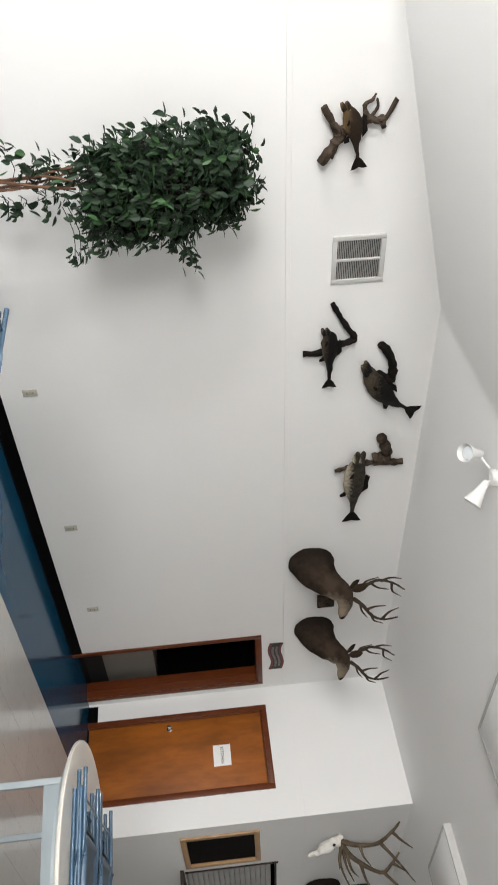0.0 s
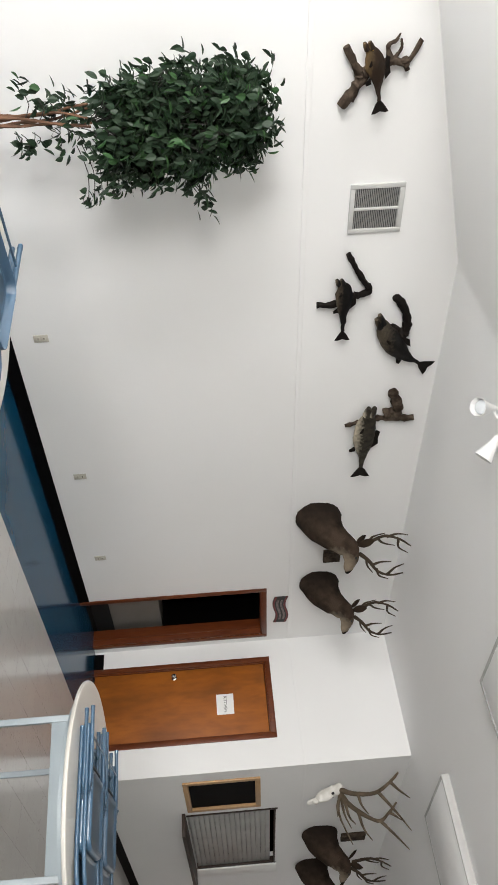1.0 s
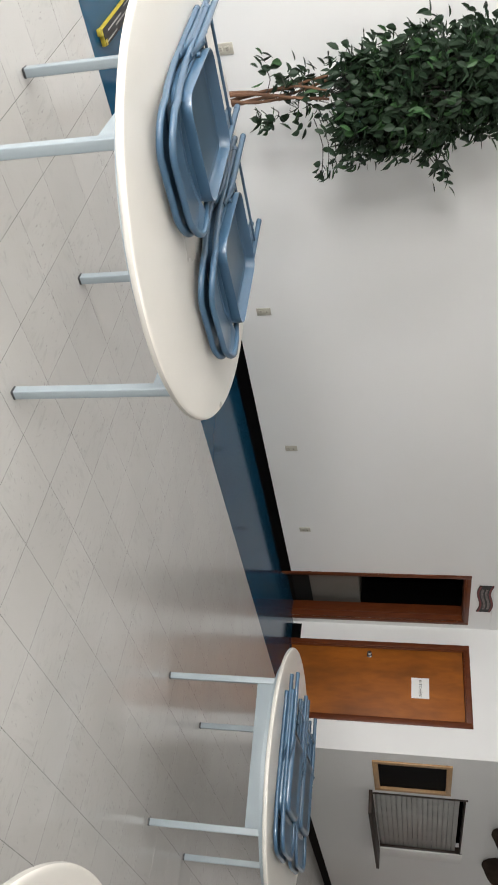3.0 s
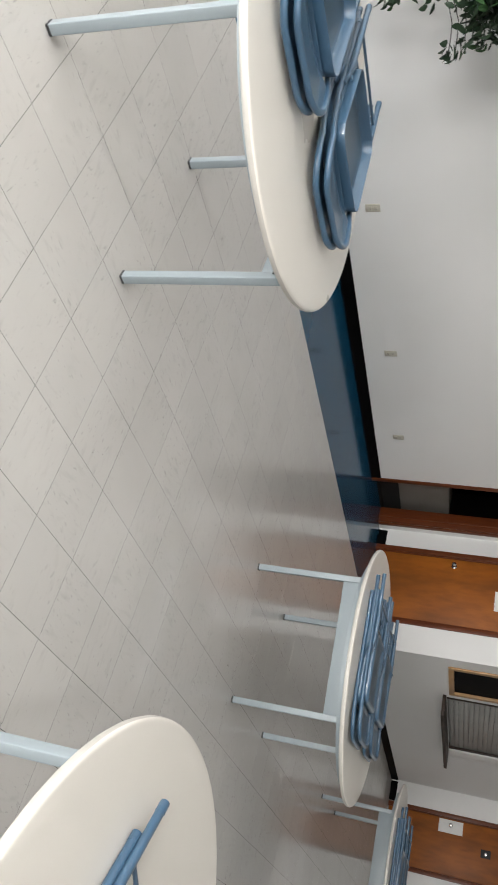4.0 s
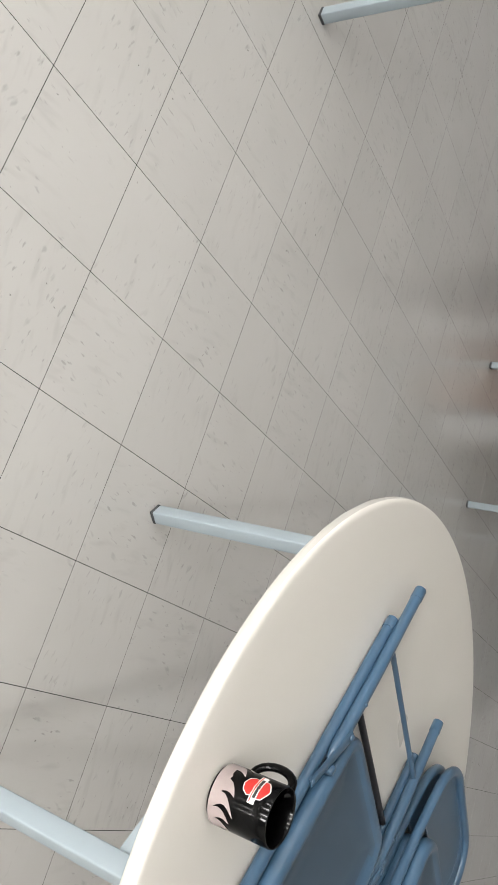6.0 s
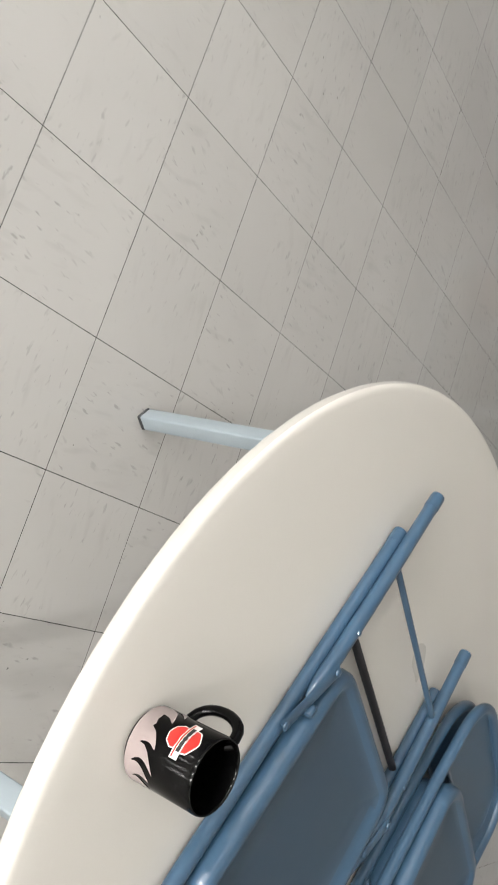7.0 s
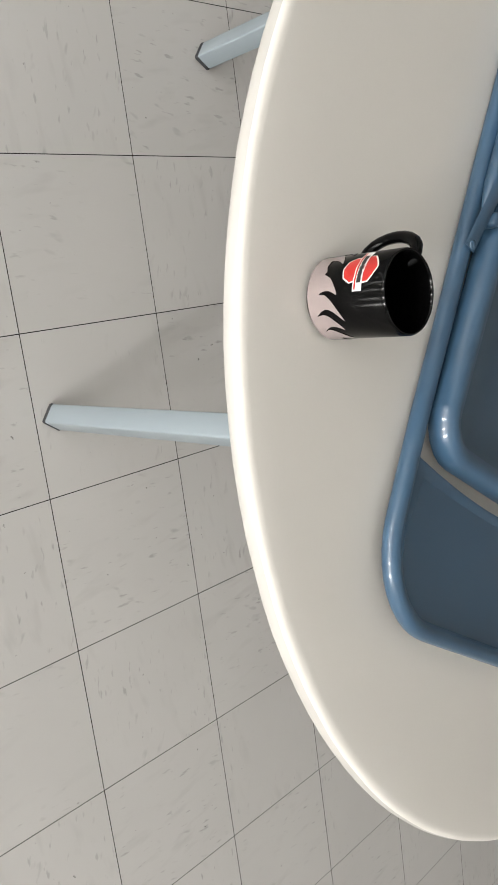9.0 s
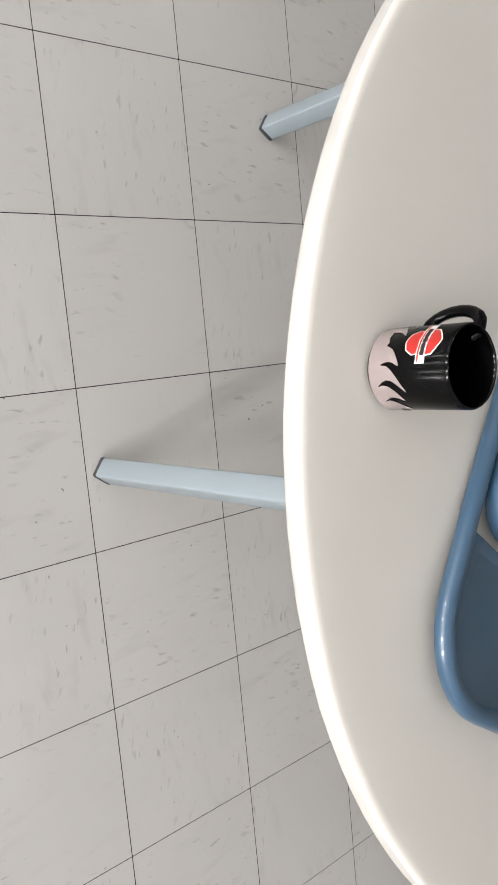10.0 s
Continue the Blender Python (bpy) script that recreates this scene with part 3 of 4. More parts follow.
# ---------------------------------------------------------------- tables
def table(m, turn, dx=0.0, dy=0.0, a=0.42, b=0.41, skew=0.0):
    """A round folding table: moulded top, two leg pairs with their rails."""
    t = thing("round_table", "round cream laminate folding table with pale blue-grey steel legs", "table", "round tables", m=m)
    R, h = 0.7725, 0.745
    bm = bmesh.new()
    lathe(bm, ((R - 0.03, h - 0.024), (R - 0.006, h - 0.0232), (R - 0.0015, h - 0.020), (R, h - 0.015), (R - 0.0006, h - 0.0095), (R - 0.0022, h - 0.0052), (R - 0.005, h - 0.0022), (R - 0.009, h - 0.0006), (R - 0.015, h),
               (R - 0.05, h), (R - 0.15, h), (0.25, h)), 128)
    for v in bm.verts:
        q = math.hypot(v.co.x, v.co.y)
        if q > R - 0.02:
            s = 1 + 0.0009 * noise.noise(v.co * 22) + 0.0006 * noise.noise(v.co * 70)
            v.co.x, v.co.y = v.co.x * s, v.co.y * s
    top = part("tabletop", bm, LAMINATE, t, "cream laminate top")
    # outer bands take the cream darkened against the window light
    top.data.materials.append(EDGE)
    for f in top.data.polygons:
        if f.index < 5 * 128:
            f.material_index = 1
    spin = pose(dx, dy, 0, 0, 0, turn)
    for sx in (-1, 1):
        spin = pose(dx, dy, 0, 0, 0, turn) @ pose(0, -sx * skew, 0)
        part("rail", boxed((sx * a - 0.014, -b + 0.018, h - 0.185), (sx * a + 0.014, b - 0.018, h - 0.033), 0.004), TABLE_STEEL, t, m=spin)
        for sy in (-1, 1):
            x, y = sx * a, sy * b
            bm = bmesh.new()
            q = 0.019
            for z0, z1 in ((0.009, h - 0.033),):
                box(bm, (x - q, y - q, z0), (x + q, y + q, z1), 0.004, 3)
            leg = part("leg", bm, TABLE_STEEL, t, m=spin)
            part("glide", boxed((x - q - 0.0012, y - q - 0.0012, 0), (x + q + 0.0012, y + q + 0.0012, 0.012), 0.005, 3), RUBBER, leg, "dark worn foot glide")
            bm = bmesh.new()
            tube(bm, ((x, y - sy * 0.01, h - 0.15), (x - sx * 0.12, y - sy * 0.01, h - 0.036)), 0.009, 8, 0.5)
            part("brace", bm, CHAIR_DARK, t, "short diagonal steel brace", m=spin)
    bm = bmesh.new()
    lathe(bm, ((R - 0.1, h - 0.06), (R - 0.09, h - 0.06), (R - 0.09, h - 0.033), (R - 0.1, h - 0.033)), 64, closed=False)
    part("rim_rail", bm, TABLE_STEEL, t)
    return t


TABLE_NEAR = Matrix.Translation((0.286, -0.739, 0))
table(TABLE_NEAR, -36.4, 0.028, 0.053)
table(Matrix.Translation((-0.295, 2.085, 0)), -4.1, 0.037, 0.005, 0.433, 0.412, 0.059)
table(Matrix.Translation((3.085, 1.275, 0)), 13.5, 0.075, 0.031, 0.423, 0.41, 0.075)
table(Matrix.Translation((6.78, 0.75, 0)), 3.0, 0.02, 0.01, 0.45, 0.425)
TOP = 0.745


# ---------------------------------------------------------------- folding chairs
def arc(cx, cy, r, a0, a1, n=8):
    return [(cx + r * math.cos(radians(a0 + (a1 - a0) * k / n)), cy + r * math.sin(radians(a0 + (a1 - a0) * k / n))) for k in range(n + 1)]


def folding_chair(face_down=False):
    """Folded flat: y runs from the top of the back (0) to the feet (0.95). Face down, the hollow of the seat pan shows."""
    how = "face down in a pile" if face_down else "folded flat on a table"
    c = thing("folding_chair", "slate blue steel folding chair lying " + how, "chair", "folding chairs")
    bow = 0.022 if face_down else 0.003
    w, r = 0.207, 0.0115
    lift = lambda y: 0.0125 + 0.013 * max(0.0, 1 - y / 0.24) ** 1.3
    side = [(w + 0.006, 0.84), (w + 0.002, 0.6), (w - 0.003, 0.4), (w - 0.003, 0.25), (w - 0.001, 0.17)]
    flat = [(-x, y) for x, y in side] + arc(-w + 0.106, 0.117, 0.106, 180, 270, 10) + arc(w - 0.106, 0.117, 0.106, 270, 360, 10) + side[::-1]
    bend = lambda x, y: bow * min(1.0, abs(x) / 0.2) ** 2 * max(0.0, min(1.0, (0.34 - y) / 0.16))
    back = part("back_frame", tubed([(x, y, lift(y) + bend(x, y)) for x, y in flat], r, 12), CHAIR_BLUE, c)
    for sx in (-1, 1):
        part("foot_cap", tubed([(sx * (w + 0.006), 0.82, 0.0125), (sx * (w + 0.006), 0.846, 0.0125)], [0.0125, 0.0122], 12), CHAIR_BLUE, back)
    for sx in (-1, 1):
        x = sx * 0.2075
        leg = part("leg", tube(bmesh.new(), [(x, 0.515, 0.030), (x, 0.53, 0.032), (x, 0.55, 0.034), (x, 0.58, 0.035), (x, 0.7, 0.035), (x, 0.938, 0.032)], [0.003, 0.0075, 0.0108, r, r, r], 12), CHAIR_BLUE, c)
        part("foot_cap", tubed([(x, 0.919, 0.0322), (x, 0.948, 0.032)], [0.0126, 0.0122], 12), CHAIR_BLUE, leg)
        bm = bmesh.new()
        tube(bm, ((sx * 0.209, 0.46, 0.0255), (sx * 0.209, 0.505, 0.036), (sx * 0.206, 0.575, 0.0492)), 0.0112, 10, 0.22)
        hinge = part("hinge", bm, CHAIR_BLUE, c, "riveted steel hinge strap")
        for hx, y, z in ((0.209, 0.464, 0.0285), (0.2065, 0.568, 0.0508)):
            part("rivet", lathe(bmesh.new(), ((0.0066, 0), (0.006, 0.002), (0.003, 0.0036)), 12), CHAIR_BLUE, hinge, m=pose(sx * hx, y, z))
        part("bracket", boxed((sx * 0.194 - 0.006, 0.496, 0.026), (sx * 0.194 + 0.006, 0.514, 0.0455), 0.004, 3), CHAIR_BLUE, c, "small pressed seat bracket")
        part("rivet", lathe(bmesh.new(), ((0.0045, 0), (0.004, 0.002), (0.002, 0.003)), 10), CHAIR_BLUE, c, m=pose(x, 0.64, 0.0455))
    part("crossbar", tubed([(-0.2075, 0.785, 0.034), (0.2075, 0.785, 0.034)], 0.0058, 10), CHAIR_BLUE, c)
    part("crossbar", tubed([(-w - 0.002, 0.662, 0.013), (w + 0.002, 0.662, 0.013)], 0.0072, 10), CHAIR_DARK, c, "dark worn steel crossbar")
    s0, s1, h0, h1 = 0.203, 0.612, 0.191, 0.184
    pan = ((0.010, 0.012), (0.002, 0.014), (0.0, 0.026), (0.0022, 0.038), (0.007, 0.0445), (0.015, 0.047), (0.023, 0.045), (0.030, 0.0395), (0.042, 0.034), (0.09, 0.032))
    if face_down:
        pan = ((0.012, 0.012), (0.003, 0.015), (0.0, 0.024), (0.0, 0.059), (0.0012, 0.0625), (0.0035, 0.063), (0.0055, 0.0605), (0.008, 0.038), (0.014, 0.026), (0.028, 0.0225), (0.09, 0.0215))
    rings = [(rounded(h0 - i, h1 - i, s0 + i, s1 - i, max(0.066 - i, 0.01), max(0.05 - i, 0.01)), z) for i, z in pan]
    seat = part("seat", panel(bmesh.new(), rings), CHAIR_BLUE, c, "pressed steel seat pan with a rolled rim")
    seat.data.materials.append(CHAIR_PAN)
    for f in seat.data.polygons:
        if f.normal.z > 0.5 and abs(f.center.x) < 0.15 and s0 + 0.035 < f.center.y < s1 - 0.035:
            f.material_index = 1
    def bowl(f):
        """The panel's height on the outline drawn in by f: it falls steeply from the tube, then lies almost flat."""
        q = min(1.0, (1 - f) / 0.34)
        q = q * q * (3 - 2 * q)
        return lambda x, y: (lift(y) + bend(x, y)) * (1 - q) + q * (0.002 + (bow + 0.007) * (x / 0.2) ** 2)
    top_edge = [(0.204 - 0.408 * k / 12, 0.203 - 0.014 * max(0, 1 - ((0.204 - 0.408 * k / 12) / 0.2) ** 2)) for k in range(13)]
    outline = top_edge + arc(-0.101, 0.117, 0.104, 180, 270, 9) + arc(0.101, 0.117, 0.104, 270, 360, 9)
    rings = [([(x * 0.985, 0.115 + (y - 0.115) * 0.985) for x, y in outline], lambda x, y: max(0.0012, lift(y) + bend(x, y) - 0.006))]
    for f in (1.0, 0.975, 0.945, 0.91, 0.87, 0.82, 0.75, 0.65, 0.5, 0.3, 0.1):
        rings.append(([(x * f, 0.115 + (y - 0.115) * f) for x, y in outline], bowl(f)))
    part("backrest", panel(bmesh.new(), rings), CHAIR_BLUE, c, "curved pressed steel backrest")
    return c


def lying(x, y, z, heading):
    """A folded chair whose back's top lies at x, y and whose feet point to the heading, in degrees from +x."""
    return pose(x, y, z, 0, 0, heading - 90)


H1 = 56.3
chair = folding_chair()
chair.matrix_basis = lying(-0.185, -1.063, TOP, H1)
copy_thing(chair, lying(0.782, -0.560, TOP, H1 + 178))
copy_thing(chair, lying(0.790, -0.550, TOP + 0.036, H1 + 179))
turned = folding_chair(True)
turned.matrix_basis = pose(-0.295, 2.085, TOP) @ lying(-0.285, -0.392, 0, 92.0)
# two piles of two on each of the other tables
PILES = ((-0.27, -0.38, 0.034, 93.0), (0.275, -0.355, 0, 93.0), (0.29, -0.34, 0.034, 94.0))
FAR_PILES = ((-0.275, -0.50, 0, 92.5), (-0.26, -0.485, 0.036, 94.0), (0.265, -0.45, 0, 94.0), (0.28, -0.435, 0.036, 95.0))
for cx, cy, turn, piles, kind in ((-0.295, 2.085, 0.0, PILES, turned), (3.085, 1.275, 3.0, FAR_PILES, chair), (6.78, 0.75, -3.0, FAR_PILES, chair)):
    spin = pose(cx, cy, TOP, 0, 0, turn)
    for dx, dy, dz, tw in piles:
        copy_thing(kind, spin @ lying(dx, dy, dz, tw))


# ---------------------------------------------------------------- mug
def mug(m):
    g = thing("coffee_mug", "black glazed mug with pinkish flames and a red badge", "mug", m=m)
    R, h = 0.0415, 0.0975
    body = part("body", lathe(bmesh.new(), ((0.030, 0.003), (0.0345, 0.0), (0.0385, 0.0012), (R - 0.0006, 0.005), (R, 0.009), (R, 0.05), (R, h - 0.002), (R - 0.001, h), (R - 0.0025, h), (R - 0.0036, h - 0.002),
                                            (R - 0.004, 0.05), (R - 0.005, 0.012), (0.025, 0.007), (0.003, 0.0065)), 56), MUG_BLACK, g)
    pts = []
    for k in range(15):
        a = radians(-112 + 224 * k / 14)
        q = 0.5 + 0.5 * math.sin(a)
        pts.append((R - 0.004 + 0.034 * max(0, math.cos(a)) ** 0.7, 0, 0.054 + 0.033 * math.sin(a) * (1.0 if abs(math.sin(a)) < 0.98 else 0.98)))
    part("handle", tubed(pts, 0.0052, 12, 1.3), MUG_BLACK, g, "black curved handle")
    rnd = random.Random(5)
    n = 220
    # flame tongues: a low band with licks that lean to one side
    bm = bmesh.new()
    licks = [(rnd.uniform(0.018, 0.044), rnd.uniform(0.55, 0.95)) for _ in range(14)]
    cols = []
    for k in range(n):
        u = k / n * len(licks)
        i, f = int(u), u - int(u)
        tall, sharp = licks[i]
        z = 0.0165 + tall * 0.62 * max(0.0, math.sin(math.pi * f)) ** (0.46 / sharp) + 0.005 * math.sin(5 * u)
        col = []
        for q in range(7):
            zz = 0.0055 + (z - 0.0055) * q / 6
            h = max(0.0, zz - 0.012) / 0.03
            lean = 0.30 * h * h - 0.22 * math.sin(2.6 * h)
            a = 2 * math.pi * k / n + lean
            col.append(bm.verts.new(((R + 0.0005) * math.cos(a), (R + 0.0005) * math.sin(a), zz)))
        cols.append(col)
    for k in range(n):
        a, b = cols[k], cols[(k + 1) % n]
        for q in range(6):
            bm.faces.new((a[q], b[q], b[q + 1], a[q + 1]))
    part("flame_print", bm, MUG_PINK, body, "pinkish grey flame print round the foot")

    def badge(name, outline, mat, out, label):
        """A print wrapped round the mug. outline: (way round in metres, height)."""
        bm = bmesh.new()
        outline = grow(outline)
        top = [bm.verts.new(((R + out) * math.cos(BADGE + s / R), (R + out) * math.sin(BADGE + s / R), z)) for s, z in outline]
        mid = bm.verts.new(((R + out) * math.cos(BADGE), (R + out) * math.sin(BADGE), sum(z for _, z in outline) / len(outline)))
        for k in range(len(top)):
            bm.faces.new((top[k], top[(k + 1) % len(top)], mid))
        bmesh.ops.subdivide_edges(bm, edges=bm.edges, cuts=3, use_grid_fill=True)
        for v in bm.verts:
            d = math.hypot(v.co.x, v.co.y)
            v.co.x, v.co.y = v.co.x * (R + out) / d, v.co.y * (R + out) / d
        part(name, bm, mat, body, label)

    BADGE = radians(91)
    grow = lambda q: [(s * 1.08, 0.067 + (z - 0.064) * 1.06) for s, z in q]
    shield = ((0, 0.0455), (0.008, 0.048), (0.0125, 0.055), (0.0115, 0.061), (0.0135, 0.068), (0.0125, 0.075), (0.008, 0.0785), (0.003, 0.0815), (0, 0.0825),
              (-0.003, 0.0815), (-0.008, 0.0785), (-0.0125, 0.075), (-0.0135, 0.068), (-0.0115, 0.061), (-0.0125, 0.055), (-0.008, 0.048))
    badge("badge_border", [(s * 1.09, 0.064 + (z - 0.064) * 1.07) for s, z in shield], LOGO_WHITE, 0.0007, "white badge outline")
    badge("badge", shield, LOGO_RED, 0.0010, "red shield badge")
    badge("badge_bar", ((-0.021, 0.0595), (0.021, 0.0595), (0.021, 0.0695), (-0.021, 0.0695)), LOGO_WHITE, 0.0013, "white bar across the badge")
    badge("badge_stripe", ((-0.0195, 0.061), (0.0195, 0.061), (0.0195, 0.0627), (-0.0195, 0.0627)), LOGO_RED, 0.0016, "red stripe")
    for s in (-0.012, -0.006, 0, 0.006, 0.012):
        badge("badge_mark", ((s - 0.0019, 0.0637), (s + 0.0019, 0.0637), (s + 0.0019, 0.0682), (s - 0.0019, 0.0682)), INK, 0.0016, "dark mark")
    return g


mug(pose(-0.339, -0.598, TOP, 0, 0, 48))


# ---------------------------------------------------------------- fittings on the walls and ceiling
vent = thing("air_vent", "pale grey framed return air grille on the gable wall", "vent", m=pose(1.018, NORTH, 2.842))
for lo, hi in (((-0.187, -0.19), (-0.152, 0.19)), ((0.152, -0.19), (0.187, 0.19)), ((-0.152, -0.19), (0.152, -0.155)), ((-0.152, 0.155), (0.152, 0.19)), ((-0.010, -0.155), (0.010, 0.155))):
    part("vent_frame", boxed((lo[0], -0.014, lo[1]), (hi[0], 0.002, hi[1]), 0.003), VENT_PAINT, vent)
part("backing", boxed((-0.152, -0.002, -0.155), (0.152, 0.001, 0.155)), CHAIR_DARK, vent, smooth=False)
for side in (-1, 1):
    for k in range(24):
        z = -0.149 + 0.0129 * k
        bm = bmesh.new()
        v = [bm.verts.new(q) for x in (side * 0.081 - 0.071, side * 0.081 + 0.071) for q in ((x, -0.010, z), (x, -0.003, z + 0.008), (x, -0.0015, z + 0.0065), (x, -0.0085, z - 0.0015))]
        for q in ((0, 1, 5, 4), (1, 2, 6, 5), (2, 3, 7, 6), (3, 0, 4, 7), (3, 2, 1, 0), (4, 5, 6, 7)):
            bm.faces.new([v[i] for i in q])
        part("slat", bm, GRILLE, vent, smooth=False)


def outlet(x, z):
    o = thing("wall_outlet", "beige plastic wall outlet above the black base", "outlet", "wall outlets", m=pose(x, NORTH, z))
    part("plate", boxed((-0.035, -0.006, -0.057), (0.035, 0.001, 0.057), 0.003), PLATE, o)
    for dz in (-0.022, 0.022):
        socket = part("socket", boxed((-0.017, -0.0085, dz - 0.014), (0.017, -0.005, dz + 0.014), 0.004), PLATE, o)
        for dx in (-0.006, 0.006):
            part("slot", boxed((dx - 0.0012, -0.0092, dz - 0.006), (dx + 0.0012, -0.008, dz + 0.006)), INK, socket, smooth=False)


for x, z in ((1.965, 0.335), (3.556, 0.36), (4.815, 0.352), (-0.01, 0.385)):
    outlet(x, z)

sign = thing("ribbon_sign", "wavy dark ribbon sign with red edges above the doorway", "sign", m=pose(6.045, NORTH, 2.235, 0, 2, 0))
for name, z0, z1, mat, out in (("panel", -0.075, 0.075, INK, 0.012), ("red_band", 0.05, 0.072, RIBBON_RED, 0.015), ("red_band", -0.072, -0.05, RIBBON_RED, 0.015),
                               ("pale_bar", 0.012, 0.036, RIBBON_GREY, 0.015), ("pale_bar", -0.034, -0.008, RIBBON_GREY, 0.015)):
    bm = bmesh.new()
    n, half = 24, 0.26 if name != "pale_bar" else 0.2
    cols = []
    for k in range(n + 1):
        x = -half + 2 * half * k / n
        w = 0.022 * math.sin(2 * math.pi * x / 0.52)
        cols.append([bm.verts.new((x, y, z + w)) for y, z in ((-out, z0), (-out, z1), (0, z1), (0, z0))])
    for a, b in zip(cols, cols[1:]):
        for q in range(4):
            bm.faces.new((a[q], a[(q + 1) % 4], b[(q + 1) % 4], b[q]))
    bm.faces.new(cols[0])
    bm.faces.new(cols[-1])
    part(name, bm, mat, sign, smooth=False)

for x0, x1 in ((2.59, 3.636), (5.39, 6.44)):
    p = thing("ceiling_panel", "white boxed panel fixed flat under the ceiling", "ceiling panel", "ceiling panels")
    part("panel_face", boxed((x0 + 0.03, 0.43, CEIL - 0.068), (x1 - 0.03, 2.16, CEIL - 0.05), 0.003), CEILING, p)
    # edges are greyed to hold down the direct daylight on them
    for lo, hi in (((x0, 0.4), (x0 + 0.03, 2.19)), ((x1 - 0.03, 0.4), (x1, 2.19)), ((x0 + 0.03, 0.4), (x1 - 0.03, 0.43)), ((x0 + 0.03, 2.16), (x1 - 0.03, 2.19))):
        part("edge", boxed((lo[0], lo[1], CEIL - 0.07), (hi[0], hi[1], CEIL), 0.003), VENT_PAINT, p, "edge strip greyed to offset the window light")


def flood_lamp(m, heads):
    """A round canopy with swivelling conical heads. heads: end of the arm, way it points."""
    f = thing("flood_lamp", "white double-headed flood lamp on the ceiling", "lamp", m=m)
    part("canopy", lathe(bmesh.new(), ((0.02, -0.04), (0.045, -0.034), (0.056, -0.018), (0.058, 0.0)), 24), LAMP_WHITE, f)
    for joint, way in heads:
        joint, d = Vector(joint), Vector(way).normalized()
        start = Vector((joint.x * 0.4, joint.y * 0.4, -0.03))
        part("arm", tubed([start, (start + joint) / 2 + Vector((0, 0, -0.006)), joint], 0.009, 10), LAMP_WHITE, f)
        m = Matrix.Translation(joint) @ d.to_track_quat("Z", "Y").to_matrix().to_4x4() @ Matrix.Diagonal((1.25, 1.25, 1.3, 1))
        head = part("head", lathe(bmesh.new(), ((0.010, -0.02), (0.02, -0.012), (0.024, 0.02), (0.030, 0.05), (0.046, 0.10), (0.05, 0.118), (0.0485, 0.119), (0.044, 0.10), (0.026, 0.05), (0.01, 0.045)), 28), LAMP_WHITE, f, m=m)
        part("bulb", lathe(bmesh.new(), ((0.014, 0.047), (0.024, 0.065), (0.034, 0.084), (0.036, 0.094), (0.028, 0.102), (0.012, 0.106), (0.002, 0.107)), 24), BULB, head, "frosted reflector bulb")


BULB = material("frosted_bulb_glass", (0.62, 0.65, 0.68), 0.2)
flood_lamp(pose(1.86, 3.0, CEIL), (((0.055, 0.0, -0.06), (0.13, -0.11, -0.14)), ((-0.09, 0.14, -0.08), (-0.35, -0.25, -0.6))))


def downlight(x, y):
    """A small chrome ring in the ceiling round a dark eye."""
    f = thing("ceiling_downlight", "small round chrome downlight on the ceiling, unlit", "lamp", "ceiling downlights", m=pose(x, y, CEIL))
    part("ring", lathe(bmesh.new(), ((0.032, -0.002), (0.034, -0.028), (0.042, -0.034), (0.052, -0.026), (0.056, 0.0)), 28), STEEL, f)
    part("eye", lathe(bmesh.new(), ((0.033, -0.003), (0.028, -0.016), (0.012, -0.022), (0.002, -0.023)), 24), INK, f, "dark unlit lens")


downlight(3.95, 1.46)
downlight(6.85, 1.49)

for x, y, z, w, h in ((5.05, NORTH, 2.77, 0.18, 0.18), (9.15, HALL_Y, 3.06, 0.2, 0.32)):
    v = thing("wall_speaker", "small dark brown box on the wall behind a deer head", "box", m=pose(x, y, z))
    part("case", boxed((-w / 2, -0.045, -h / 2), (w / 2, 0.001, h / 2), 0.006), DRIFTWOOD, v)
    part("grille", boxed((-w / 2 + 0.015, -0.049, -h / 2 + 0.015), (w / 2 - 0.015, -0.044, h / 2 - 0.015), 0.002), DRIFTWOOD, v)


# ---------------------------------------------------------------- mounts
def smooth_line(points, n=5):
    """A curved line through points."""
    p = [Vector(q) for q in points]
    p = [2 * p[0] - p[1]] + p + [2 * p[-1] - p[-2]]
    out = []
    for i in range(1, len(p) - 2):
        for k in range(n):
            t = k / n
            a, b, c, d = p[i - 1], p[i], p[i + 1], p[i + 2]
            out.append(0.5 * ((2 * b) + (c - a) * t + (2 * a - 5 * b + 4 * c - d) * t * t + (3 * b - a - 3 * c + d) * t ** 3))
    return out + [p[-2]]


def branch(bm, points, r0, r1, n=8, rough=0.0, seed=1):
    line = smooth_line(points)
    rnd = random.Random(seed)
    k = len(line) - 1
    tube(bm, line, [max(0.003, (r0 + (r1 - r0) * i / k) * (1 + rough * rnd.uniform(-1, 1))) for i in range(k + 1)], n)


